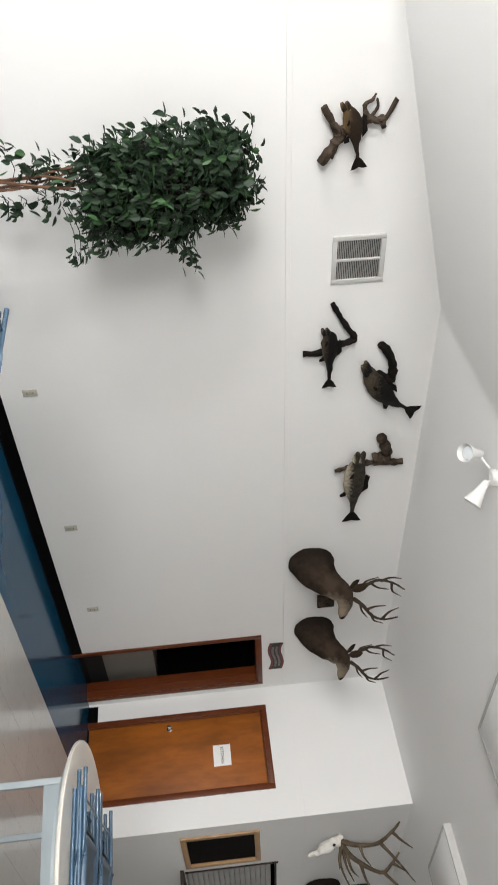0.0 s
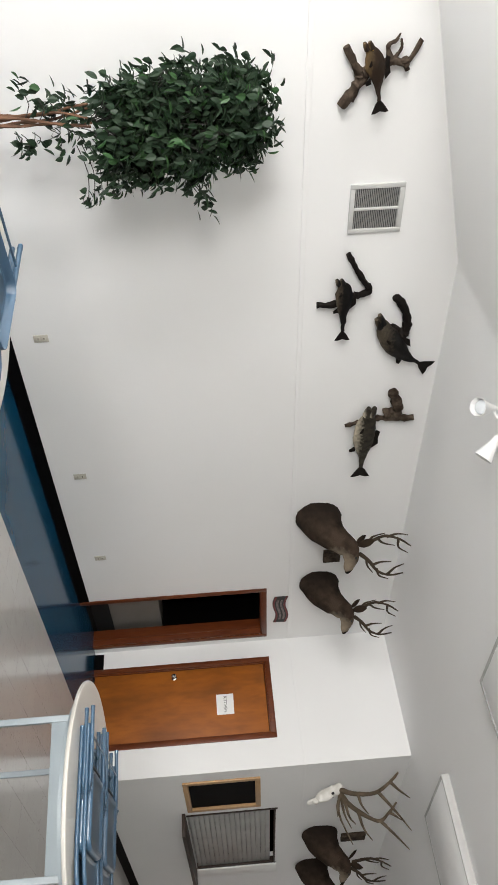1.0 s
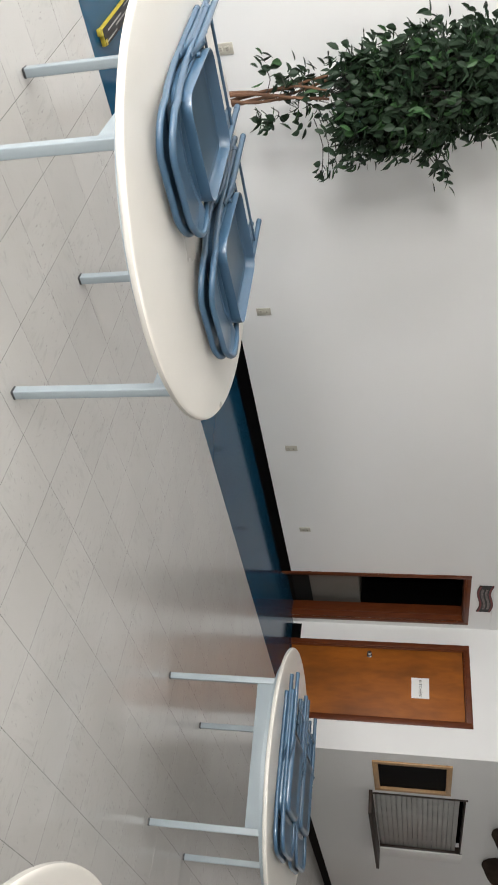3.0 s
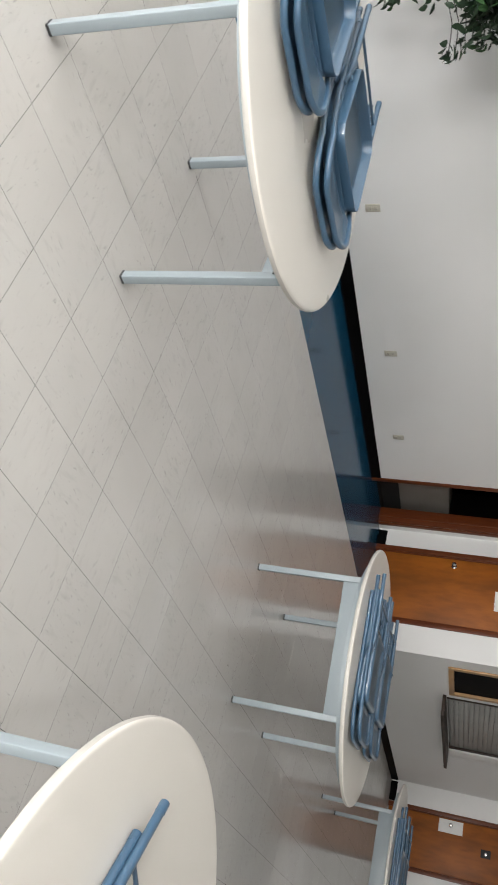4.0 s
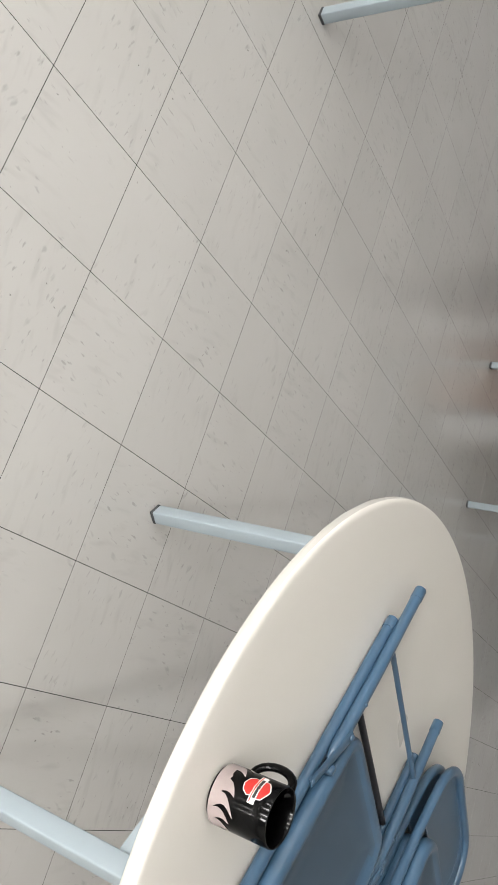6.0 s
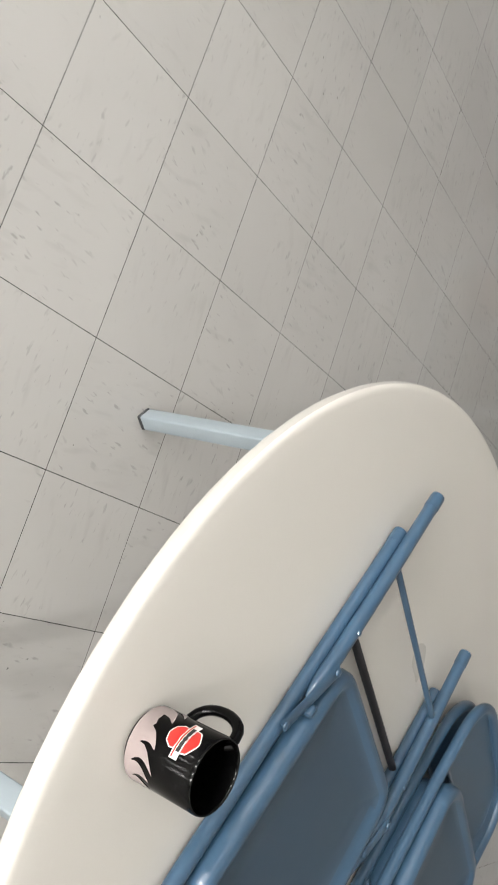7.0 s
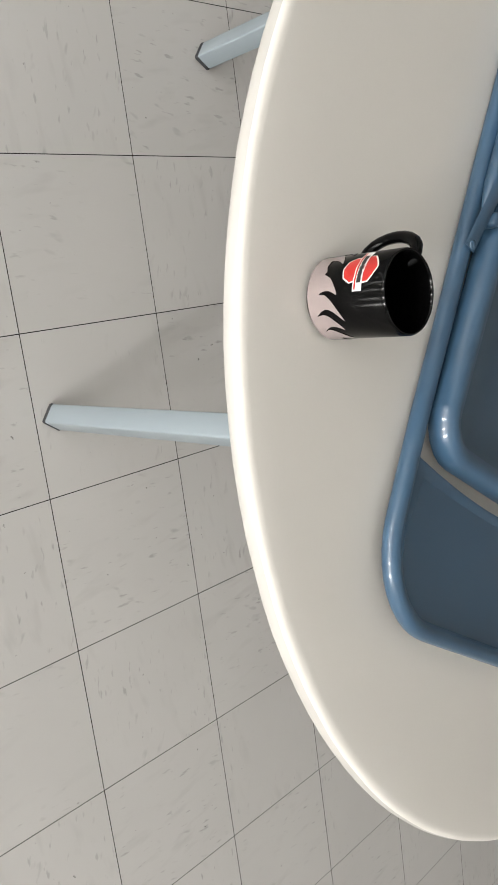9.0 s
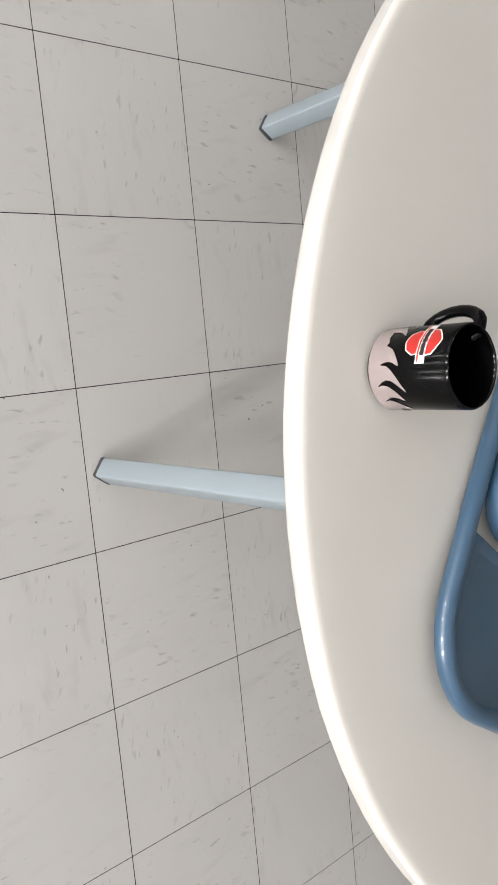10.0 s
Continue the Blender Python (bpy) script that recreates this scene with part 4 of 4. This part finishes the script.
def deer_mount(m, points):
    """A shoulder mount turned along the wall: neck and head in one skin, ears, two antlers."""
    d = thing("deer_head_mount", "brown shoulder mount of an antlered deer on the white wall", "trophy", "deer head mounts", m=m)
    path = smooth_line([(-0.075, 0.0, -0.03), (-0.09, -0.14, 0.0), (-0.07, -0.26, 0.07), (-0.06, -0.35, 0.155), (-0.035, -0.42, 0.225), (0.04, -0.47, 0.238), (0.125, -0.52, 0.215), (0.18, -0.55, 0.20)], 4)
    key = [0.192, 0.168, 0.128, 0.098, 0.082, 0.066, 0.042, 0.024]
    rad = []
    for i in range(len(path)):
        u = i / (len(path) - 1) * (len(key) - 1)
        a = min(int(u), len(key) - 2)
        rad.append(key[a] + (key[a + 1] - key[a]) * (u - a))
    bm = bmesh.new()
    tube(bm, path, rad, 18, 1.24)
    for v in bm.verts:
        v.co += 0.012 * noise.noise_vector(v.co * 14) + 0.004 * noise.noise_vector(v.co * 60)
        if v.co.y > -0.02:
            v.co.y = max(min(v.co.y, 0.0), -0.02)
    part("head_and_neck", bm, DEER_SKIN, d)
    for side in (-1, 1):
        base = Vector((-0.06 - 0.045 * side, -0.385 - 0.045 * side, 0.305))
        tip = base + Vector((-0.08 - 0.10 * side, -0.10 * side, 0.12))
        bm = bmesh.new()
        tube(bm, smooth_line([base, base.lerp(tip, 0.3), base.lerp(tip, 0.7), tip], 3), [0.016, 0.024, 0.032, 0.037, 0.039, 0.038, 0.034, 0.026, 0.015, 0.005], 10, 0.4)
        part("ear", bm, FUR, d)
        part("eye", lathe(bmesh.new(), ((0.002, -0.010), (0.008, -0.007), (0.011, 0), (0.008, 0.007), (0.002, 0.010)), 12), INK, d, m=pose(0.02 - 0.034 * side, -0.46 - 0.056 * side, 0.275))
    for line, tines in points:
        bm = bmesh.new()
        grow = lambda q: [(-0.01 + 1.14 * (x - 0.1), y - 0.08, 0.325 + 1.1 * (z - 0.39)) for x, y, z in q]
        branch(bm, grow(line), 0.022, 0.007, 9, 0.08)
        for t in tines:
            branch(bm, grow(t), 0.015, 0.004, 8)
        part("antler", bm, ANTLER, d, "branched brown antler")
    return d


RACK = (
    (((0.07, -0.31, 0.40), (0.02, -0.31, 0.50), (-0.06, -0.33, 0.60), (-0.06, -0.38, 0.72), (0.0, -0.42, 0.82)),
     (((0.03, -0.31, 0.47), (-0.05, -0.32, 0.50), (-0.10, -0.33, 0.60)), ((-0.055, -0.34, 0.62), (-0.10, -0.35, 0.70), (-0.11, -0.38, 0.79)), ((-0.055, -0.38, 0.71), (0.03, -0.40, 0.72), (0.08, -0.43, 0.80)), ((-0.02, -0.32, 0.54), (0.04, -0.33, 0.60), (0.06, -0.35, 0.70)))),
    (((0.13, -0.36, 0.39), (0.19, -0.40, 0.47), (0.29, -0.45, 0.55), (0.34, -0.47, 0.66), (0.31, -0.48, 0.78)),
     (((0.17, -0.39, 0.45), (0.24, -0.42, 0.46), (0.31, -0.45, 0.51)), ((0.27, -0.44, 0.54), (0.34, -0.47, 0.57), (0.37, -0.49, 0.65)), ((0.33, -0.47, 0.64), (0.25, -0.46, 0.70), (0.20, -0.46, 0.78)), ((0.23, -0.42, 0.51), (0.20, -0.42, 0.58), (0.19, -0.43, 0.67)))))
deer_mount(pose(4.44, NORTH, 2.62), RACK)
deer_mount(pose(5.60, NORTH, 2.68) @ Matrix.Diagonal((0.95, 0.98, 0.95, 1)), RACK)
deer_mount(pose(8.95, HALL_Y, 2.63), RACK)
deer_mount(pose(10.25, HALL_Y, 2.58), RACK)

skull = thing("elk_skull_mount", "bleached white elk skull with tall tan antlers on the wall", "trophy", m=pose(7.37, HALL_Y, 2.58) @ Matrix.Diagonal((0.95, 0.95, 0.95, 1)))
bm = bmesh.new()
tube(bm, smooth_line([(0.06, -0.16, -0.21), (0.045, -0.15, -0.12), (0.01, -0.12, -0.02), (-0.03, -0.09, 0.08), (-0.05, -0.06, 0.17), (-0.05, -0.02, 0.21)], 4),
     [0.018, 0.026, 0.03, 0.034, 0.037, 0.041, 0.05, 0.06, 0.069, 0.072, 0.066, 0.06, 0.058, 0.06, 0.064, 0.064, 0.06, 0.055, 0.048, 0.04, 0.03], 14, 0.8)
for v in bm.verts:
    v.co += 0.02 * noise.noise_vector(v.co * 22)
part("skull", bm, BONE, skull)
# dark beads stand in for the shade inside the eye hollows
for side in (-1, 1):
    part("eye_socket", lathe(bmesh.new(), ((0.004, -0.010), (0.016, -0.008), (0.02, 0), (0.016, 0.008), (0.004, 0.010)), 12), CHAIR_DARK, skull, "dark bead coloured as a shaded eye socket", m=pose(-0.045 + 0.055 * side, -0.13, 0.09, 90, 0, 20 * side))
for line, tines in (
        (((-0.05, -0.08, 0.18), (-0.22, -0.20, 0.33), (-0.34, -0.25, 0.55), (-0.52, -0.20, 0.72), (-0.62, -0.15, 0.80)),
         (((-0.25, -0.21, 0.36), (-0.24, -0.33, 0.38), (-0.20, -0.43, 0.45)), ((-0.35, -0.25, 0.58), (-0.31, -0.47, 0.75), (-0.25, -0.66, 0.89)), ((-0.50, -0.20, 0.71), (-0.47, -0.29, 0.80), (-0.45, -0.38, 0.91)),
          ((-0.04, -0.10, 0.18), (0.02, -0.33, 0.14), (0.06, -0.66, 0.25)), ((-0.08, -0.12, 0.20), (-0.05, -0.24, 0.13), (0.02, -0.36, 0.12)))),
        (((0.04, -0.08, 0.18), (0.18, -0.22, 0.34), (0.40, -0.32, 0.64), (0.41, -0.23, 0.80), (0.35, -0.14, 0.90)),
         (((0.25, -0.25, 0.40), (0.30, -0.42, 0.44), (0.35, -0.55, 0.53)), ((0.40, -0.32, 0.67), (0.48, -0.48, 0.84), (0.55, -0.65, 1.0)), ((0.41, -0.23, 0.80), (0.43, -0.27, 0.87), (0.45, -0.32, 0.94)),
          ((0.06, -0.11, 0.20), (0.09, -0.30, 0.21), (0.11, -0.47, 0.27)), ((0.10, -0.15, 0.24), (0.15, -0.32, 0.27), (0.2, -0.40, 0.34))))):
    bm = bmesh.new()
    branch(bm, line, 0.033, 0.011, 10, 0.08)
    for t in tines:
        branch(bm, t, 0.021, 0.005, 8)
    part("antler", bm, ANTLER_TAN, skull, "long branched tan antler")


def fish_mount(label, spine, deep, skin, wood_mat, woods, seed):
    """A fish along its spine before pieces of driftwood, flat on the wall. Places along the wall and in height."""
    f = thing("fish_mount", label, "trophy", "fish mounts", m=pose(spine[0][0] - 0.04, NORTH, spine[0][1] + 0.005))
    ox, oz = spine[0]
    line = smooth_line([(x - ox, -0.075, z - oz) for x, z in spine], 6)
    k = len(line) - 1
    shape = [0.10, 0.40, 0.62, 0.82, 0.97, 1.0, 0.98, 0.9, 0.78, 0.60, 0.42, 0.30, 0.21, 0.17]
    bm = bmesh.new()
    rad = []
    for i in range(k + 1):
        u = i / k * (len(shape) - 1)
        a = min(int(u), len(shape) - 2)
        rad.append(deep * (shape[a] + (shape[a + 1] - shape[a]) * (u - a)))
    rings = []
    for i, p in enumerate(line):
        d = (line[min(i + 1, k)] - line[max(i - 1, 0)]).normalized()
        up = Vector((-d.z, 0, d.x))
        rings.append((p, (0, 1, 0), up, rad[i] * 0.42, rad[i]))
    loft(bm, rings, 16)
    for v in bm.verts:
        v.co += 0.010 * noise.noise_vector(v.co * 24 + Vector((seed, 0, 0)))
        v.co.y = min(v.co.y, -0.002)
    body = part("fish", bm, skin, f)
    d = (line[-1] - line[-3]).normalized()
    up = Vector((-d.z, 0, d.x))
    d0 = (line[2] - line[0]).normalized()

    def fin(name, root, way, rays, parent=f):
        bm = bmesh.new()
        c = [bm.verts.new(root + Vector((0, s, 0))) for s in (-0.004, 0.004)]
        tips = [[bm.verts.new(root + way * a + Vector((-way.z, 0, way.x)) * b + Vector((0, s * 0.4, 0))) for s in (-0.004, 0.004)] for a, b in rays]
        for s in (0, 1):
            for p, q in zip(tips, tips[1:]):
                bm.faces.new((c[s], p[s], q[s]))
        for p, q in zip(tips, tips[1:]):
            bm.faces.new((p[0], p[1], q[1], q[0]))
        bm.faces.new((c[0], c[1], tips[0][1], tips[0][0]))
        bm.faces.new((c[0], c[1], tips[-1][1], tips[-1][0]))
        part(name, bm, DRIFT_DARK, parent, "dark ragged fin", smooth=False)
    g = deep
    fin("tail_fin", line[-1] - d * 0.01, d, [(g * 0.5, -g * 0.42), (g * 1.45, -g * 0.92), (g * 1.45, -g * 0.5), (g * 1.28, 0), (g * 1.47, g * 0.5), (g * 1.45, g * 0.92), (g * 0.5, g * 0.42)])
    mid = line[int(k * 0.5)]
    fin("back_fin", mid + up * g * 0.85, d, [(-g * 1.3, g * 0.2), (-g * 1.0, g * 0.62), (-g * 0.3, g * 0.5), (g * 0.5, g * 0.55), (g * 1.1, -g * 0.1)])
    low = line[int(k * 0.62)]
    fin("belly_fin", low - up * g * 0.7, d, [(g * 0.1, -g * 0.1), (g * 0.5, -g * 0.55), (g * 0.8, -g * 0.5), (g * 0.7, g * 0.05)])
    fin("side_fin", line[int(k * 0.33)] - up * g * 0.25 + Vector((0, -g * 0.42, 0)), d, [(g * 0.05, -g * 0.12), (g * 0.5, -g * 0.34), (g * 0.62, -g * 0.2), (g * 0.45, 0)])
    nose = line[0]
    for lift, name in ((0.16, "upper_jaw"), (-0.30, "lower_jaw")):
        bm = bmesh.new()
        a, b = line[max(1, int(k * 0.16))] + up * lift * g, nose - d0 * g * 0.06 + up * g * lift * 1.15
        tube(bm, [a, a.lerp(b, 0.5), b], [g * 0.44, g * 0.38, g * 0.24], 10, 0.75)
        part(name, bm, skin, body)
    part("eye", lathe(bmesh.new(), ((0.002, -0.006), (0.006, -0.004), (0.0075, 0), (0.006, 0.004), (0.002, 0.006)), 10), LOGO_GOLD, body, "small glass eye", m=pose(*(line[int(k * 0.14)] + up * g * 0.2 + Vector((0, -g * 0.22, 0))), 90, 0, 0))
    bm = bmesh.new()
    for i, (w, r0, r1) in enumerate(woods):
        branch(bm, [(x - ox, -0.035, z - oz) for x, z in w], r0, r1, 9, 0.22, seed + i)
    for v in bm.verts:
        v.co += 0.007 * noise.noise_vector(v.co * 25 + Vector((seed, 0, 0)))
        v.co.y = min(v.co.y, -0.001)
    part("driftwood", bm, wood_mat, f, "twisted driftwood")
    return f


fish_mount("brown mounted fish on forked grey driftwood", ((-0.05, 2.665), (0.06, 2.715), (0.16, 2.742), (0.29, 2.765)), 0.06, FISH_BROWN, DRIFTWOOD,
           ((((0.33, 2.535), (0.24, 2.60), (0.15, 2.64), (0.08, 2.60), (-0.02, 2.545)), 0.035, 0.02), (((0.30, 2.60), (0.2, 2.64), (0.14, 2.68)), 0.02, 0.03), (((0.14, 2.66), (0.10, 2.75), (0.07, 2.84), (0.09, 2.92), (-0.04, 2.995)), 0.033, 0.014),
            (((0.07, 2.82), (-0.01, 2.80), (-0.04, 2.84), (-0.08, 2.865)), 0.02, 0.005), (((0.06, 2.84), (0.0, 2.88), (-0.05, 2.87)), 0.016, 0.006), (((0.06, 2.9), (0.13, 2.93)), 0.03, 0.02)), 3)
fish_mount("dark mounted bass on black twisted driftwood", ((1.585, 2.61), (1.70, 2.648), (1.86, 2.655), (2.06, 2.66)), 0.066, FISH_DARK, DRIFT_DARK,
           ((((1.39, 2.665), (1.50, 2.72), (1.62, 2.79), (1.71, 2.85), (1.75, 2.79), (1.76, 2.71)), 0.018, 0.03), (((1.76, 2.71), (1.81, 2.62), (1.83, 2.56), (1.825, 2.455)), 0.03, 0.022)), 11)
fish_mount("dark mounted bass curving upward on driftwood", ((1.94, 2.935), (2.10, 3.01), (2.26, 3.11), (2.37, 3.22), (2.43, 3.31)), 0.086, FISH_DARK, DRIFT_DARK,
           ((((1.79, 3.055), (1.84, 3.10), (1.95, 3.16), (2.08, 3.18), (2.14, 3.15), (2.08, 3.05)), 0.03, 0.045),), 21)
fish_mount("pale olive mounted fish on brown driftwood", ((2.91, 2.985), (3.08, 2.945), (3.30, 2.935), (3.48, 2.945), (3.65, 2.945)), 0.098, FISH_GREEN, DRIFTWOOD,
           ((((3.14, 2.765), (3.12, 2.84), (3.10, 2.93), (3.07, 3.05), (3.08, 3.18), (3.09, 3.37)), 0.02, 0.03), (((3.05, 3.14), (3.0, 3.22), (2.90, 3.20), (2.76, 3.145)), 0.04, 0.045), (((3.02, 3.10), (2.99, 3.18)), 0.05, 0.03)), 31)


# ---------------------------------------------------------------- potted ficus
def ficus(m):
    f = thing("potted_ficus", "artificial ficus tree with dense dark green leaves and twisted stems", "plant", m=m)
    pot = part("pot", lathe(bmesh.new(), ((0.11, 0.0), (0.115, 0.004), (0.15, 0.25), (0.158, 0.255), (0.158, 0.275), (0.146, 0.275), (0.143, 0.25)), 32), POT, f, "dark round pot")
    part("moss", lathe(bmesh.new(), ((0.144, 0.22), (0.144, 0.248), (0.10, 0.255), (0.02, 0.258)), 24), SOIL, pot)
    rnd = random.Random(17)
    for i in range(5):
        a = 2 * math.pi * i / 5
        line = []
        for k in range(9):
            z = 0.24 + 0.1 * k
            r = 0.022 + 0.028 * abs(math.sin(1.1 * k * 0.5 + i)) + (0.014 * max(0, k - 5))
            line.append((0.01 + 0.8 * r * math.cos(a + 0.4 * k), 0.8 * r * math.sin(a + 0.4 * k), z))
        bm = bmesh.new()
        branch(bm, line, 0.0125, 0.007, 8, 0.15, i)
        part("stem", bm, BARK, f)
    # clumps: a full head, narrower below, with loose sprays
    clumps = []
    for _ in range(330):
        z = rnd.uniform(1.12, 2.035)
        u = (z - 1.12) / 0.95
        half = 0.265 * (0.74 + 0.42 * math.sin(math.pi * min(1, u * 0.85 + 0.12))) * (1.0 if u < 0.86 else 0.86)
        a, q = rnd.uniform(0, 2 * math.pi), math.sqrt(rnd.uniform(0.08, 1))
        cx = 0.13 - 0.10 * u + half * q * math.cos(a)
        cy = 0.25 * q * math.sin(a)
        clumps.append((Vector((cx, cy, z)), 15, 0.045))
    for _ in range(12):
        clumps.append((Vector((rnd.uniform(-0.08, 0.16), rnd.uniform(-0.10, 0.10), rnd.uniform(0.80, 1.06))), 9, 0.05))
    for x, z in ((-0.30, 1.54), (-0.26, 1.50), (-0.28, 1.62), (0.52, 1.66), (0.46, 1.62), (0.55, 1.71), (0.46, 1.00), (0.48, 0.96), (0.41, 1.05), (0.18, 0.66), (0.16, 0.72), (0.14, 0.62), (-0.16, 0.70), (-0.13, 0.78), (0.42, 1.2)):
        clumps.append((Vector((x, rnd.uniform(-0.1, 0.05), z)), 8, 0.028))
    green, bright, twigs = bmesh.new(), bmesh.new(), bmesh.new()
    heart = Vector((0.06, 0, 1.0))
    for c, count, spread in clumps:
        inner = Vector((0.06 + 0.25 * (c.x - 0.06), 0.25 * c.y, min(c.z - 0.02, 0.75 + 0.55 * (c.z - 0.6))))
        tube(twigs, smooth_line([inner, inner.lerp(c, 0.5) + Vector((0, 0, 0.03)), c], 2), 0.0028, 5)
        out = Vector((c.x - 0.08, c.y, 0.25 * (c.z - 1.45)))
        out = out.normalized() if out.length > 0.05 else Vector((rnd.uniform(-1, 1), rnd.uniform(-1, 1), 0.2)).normalized()
        for _ in range(count):
            p = c + Vector((rnd.gauss(0, spread), rnd.gauss(0, spread), rnd.gauss(0, spread)))
            way = (out * rnd.uniform(-0.1, 0.6) + Vector((rnd.uniform(-0.9, 0.9), rnd.uniform(-0.9, 0.9), rnd.uniform(-1.2, 0.5)))).normalized()
            side = way.cross(Vector((rnd.uniform(-0.4, 0.4), rnd.uniform(-0.4, 0.4), 1))).normalized()
            nor = side.cross(way).normalized()
            L, w, fold, droop = rnd.uniform(0.054, 0.086), rnd.uniform(0.0145, 0.022), rnd.uniform(0.004, 0.009), rnd.uniform(0.0, 0.016)
            bm = bright if rnd.random() < (0.16 if out.y < 0.2 else 0.03) else green
            spine = [bm.verts.new(p + way * L * t - nor * droop * t * t) for t in (0.0, 0.2, 0.46, 0.76, 1.0)]
            for s in (-1, 1):
                e = [bm.verts.new(p + way * L * t + side * s * w * q + nor * fold * q - nor * droop * t * t) for t, q in ((0.16, 0.66), (0.42, 1.0), (0.74, 0.72))]
                bm.faces.new((spine[0], e[0], spine[1]))
                bm.faces.new((spine[1], e[0], e[1], spine[2]))
                bm.faces.new((spine[2], e[1], e[2], spine[3]))
                bm.faces.new((spine[3], e[2], spine[4]))
    for name, bm, mat, label in (("leaves", green, LEAF, "dark green glossy leaves"), ("bright_leaves", bright, LEAF_BRIGHT, "lighter green leaves")):
        me = bpy.data.meshes.new(name)
        bm.to_mesh(me)
        bm.free()
        me.materials.append(mat)
        ob = new(name, me)
        ob.parent = f
        tagged(ob, label, "", "", "stuff")
    part("twig_work", twigs, POT, f)


ficus(pose(0.10, 4.0, 0.0))

# ---------------------------------------------------------------- flat carton on the border
carton = thing("flat_carton", "long flat yellow carton with black printed top on the floor", "box", m=pose(-0.455, 3.745, 0.0, 0, 0, -1))
part("body", boxed((-0.04, -0.262, 0.0), (0.04, 0.262, 0.024), 0.003), YELLOW, carton, "yellow card sides")
part("end_flap", boxed((-0.046, -0.284, 0.0), (-0.012, -0.263, 0.022), 0.003), YELLOW, carton)
top = part("printed_top", boxed((-0.037, -0.26, 0.0245), (0.04, 0.26, 0.027), 0.001), INK, carton, "black printed top face")
for x, y0, y1, w in ((-0.012, -0.19, 0.06, 0.004), (0.006, -0.06, 0.19, 0.004), (0.026, -0.24, -0.06, 0.004), (-0.026, 0.12, 0.23, 0.003)):
    part("print_bar", boxed((x - w, y0, 0.0268), (x + w, y1, 0.0276)), RIBBON_PALE, top, "pale line of print", smooth=False)
part("tape", boxed((0.012, -0.259, 0.0268), (0.039, -0.235, 0.0277)), YELLOW, top, smooth=False)

# ---------------------------------------------------------------- floor: subfloor, tiles, border
floor = tagged(part("floor", boxed((WEST - T, SOUTH - T, -0.10), (EAST + T, 7.4, -0.0006)), JOINT, None, "", False),
               "off-white vinyl tile floor with a blue border", "floor", "", "structure")
S = 0.3048
part("border", boxed((WEST, 11 * S + 0.001, -0.0005), (KITCHEN_X + 0.3, NORTH + T, 0.0), 0.0), BORDER, floor, "glossy blue vinyl border strip", smooth=False)


def tile_mesh():
    g, h, d = 0.001, 0.0009, 0.0004
    bm = bmesh.new()
    panel(bm, [(((g + i, h + i), (S - g - i, h + i), (S - g - i, S - h - i), (g + i, S - h - i)), z) for i, z in ((0, -d), (0, 0.0))])
    return bm


bm = tile_mesh()
tile_data = bpy.data.meshes.new("tile")
bmesh.ops.recalc_face_normals(bm, faces=bm.faces)
bm.to_mesh(tile_data)
bm.free()
tile_data.materials.append(TILE)
verts, faces = [], []
proto_v = [tuple(v.co) for v in tile_data.vertices]
proto_f = [tuple(p.vertices) for p in tile_data.polygons]
rnd = random.Random(3)
for i in range(-22, 41):
    for j in range(-16, 11):
        near = -5 <= i < 12 and -7 <= j < 10
        lift = rnd.uniform(-0.0001, 0.0001)
        if near:
            ob = new("tile", tile_data)
            ob.parent = floor
            ob.location = (i * S, j * S, lift)
        elif j * S < HALL_Y + 0.6 or i * S < KITCHEN_X:
            k = len(verts)
            verts += [(x + i * S, y + j * S, z + lift) for x, y, z in proto_v]
            faces += [tuple(k + q for q in f) for f in proto_f]
me = bpy.data.meshes.new("tiles")
me.from_pydata(verts, [], faces)
TILE_FAR = TILE.copy()
info = [x for x in TILE_FAR.node_tree.nodes if x.bl_idname == "ShaderNodeObjectInfo"][0]
geo = TILE_FAR.node_tree.nodes.new("ShaderNodeNewGeometry")
TILE_FAR.node_tree.links.new(geo.outputs["Random Per Island"], info.outputs["Random"].links[0].to_socket)
me.materials.append(TILE_FAR)
rest = new("tiles", me)
rest.parent = floor
tagged(rest, "off-white vinyl floor tiles", "", "", "stuff")
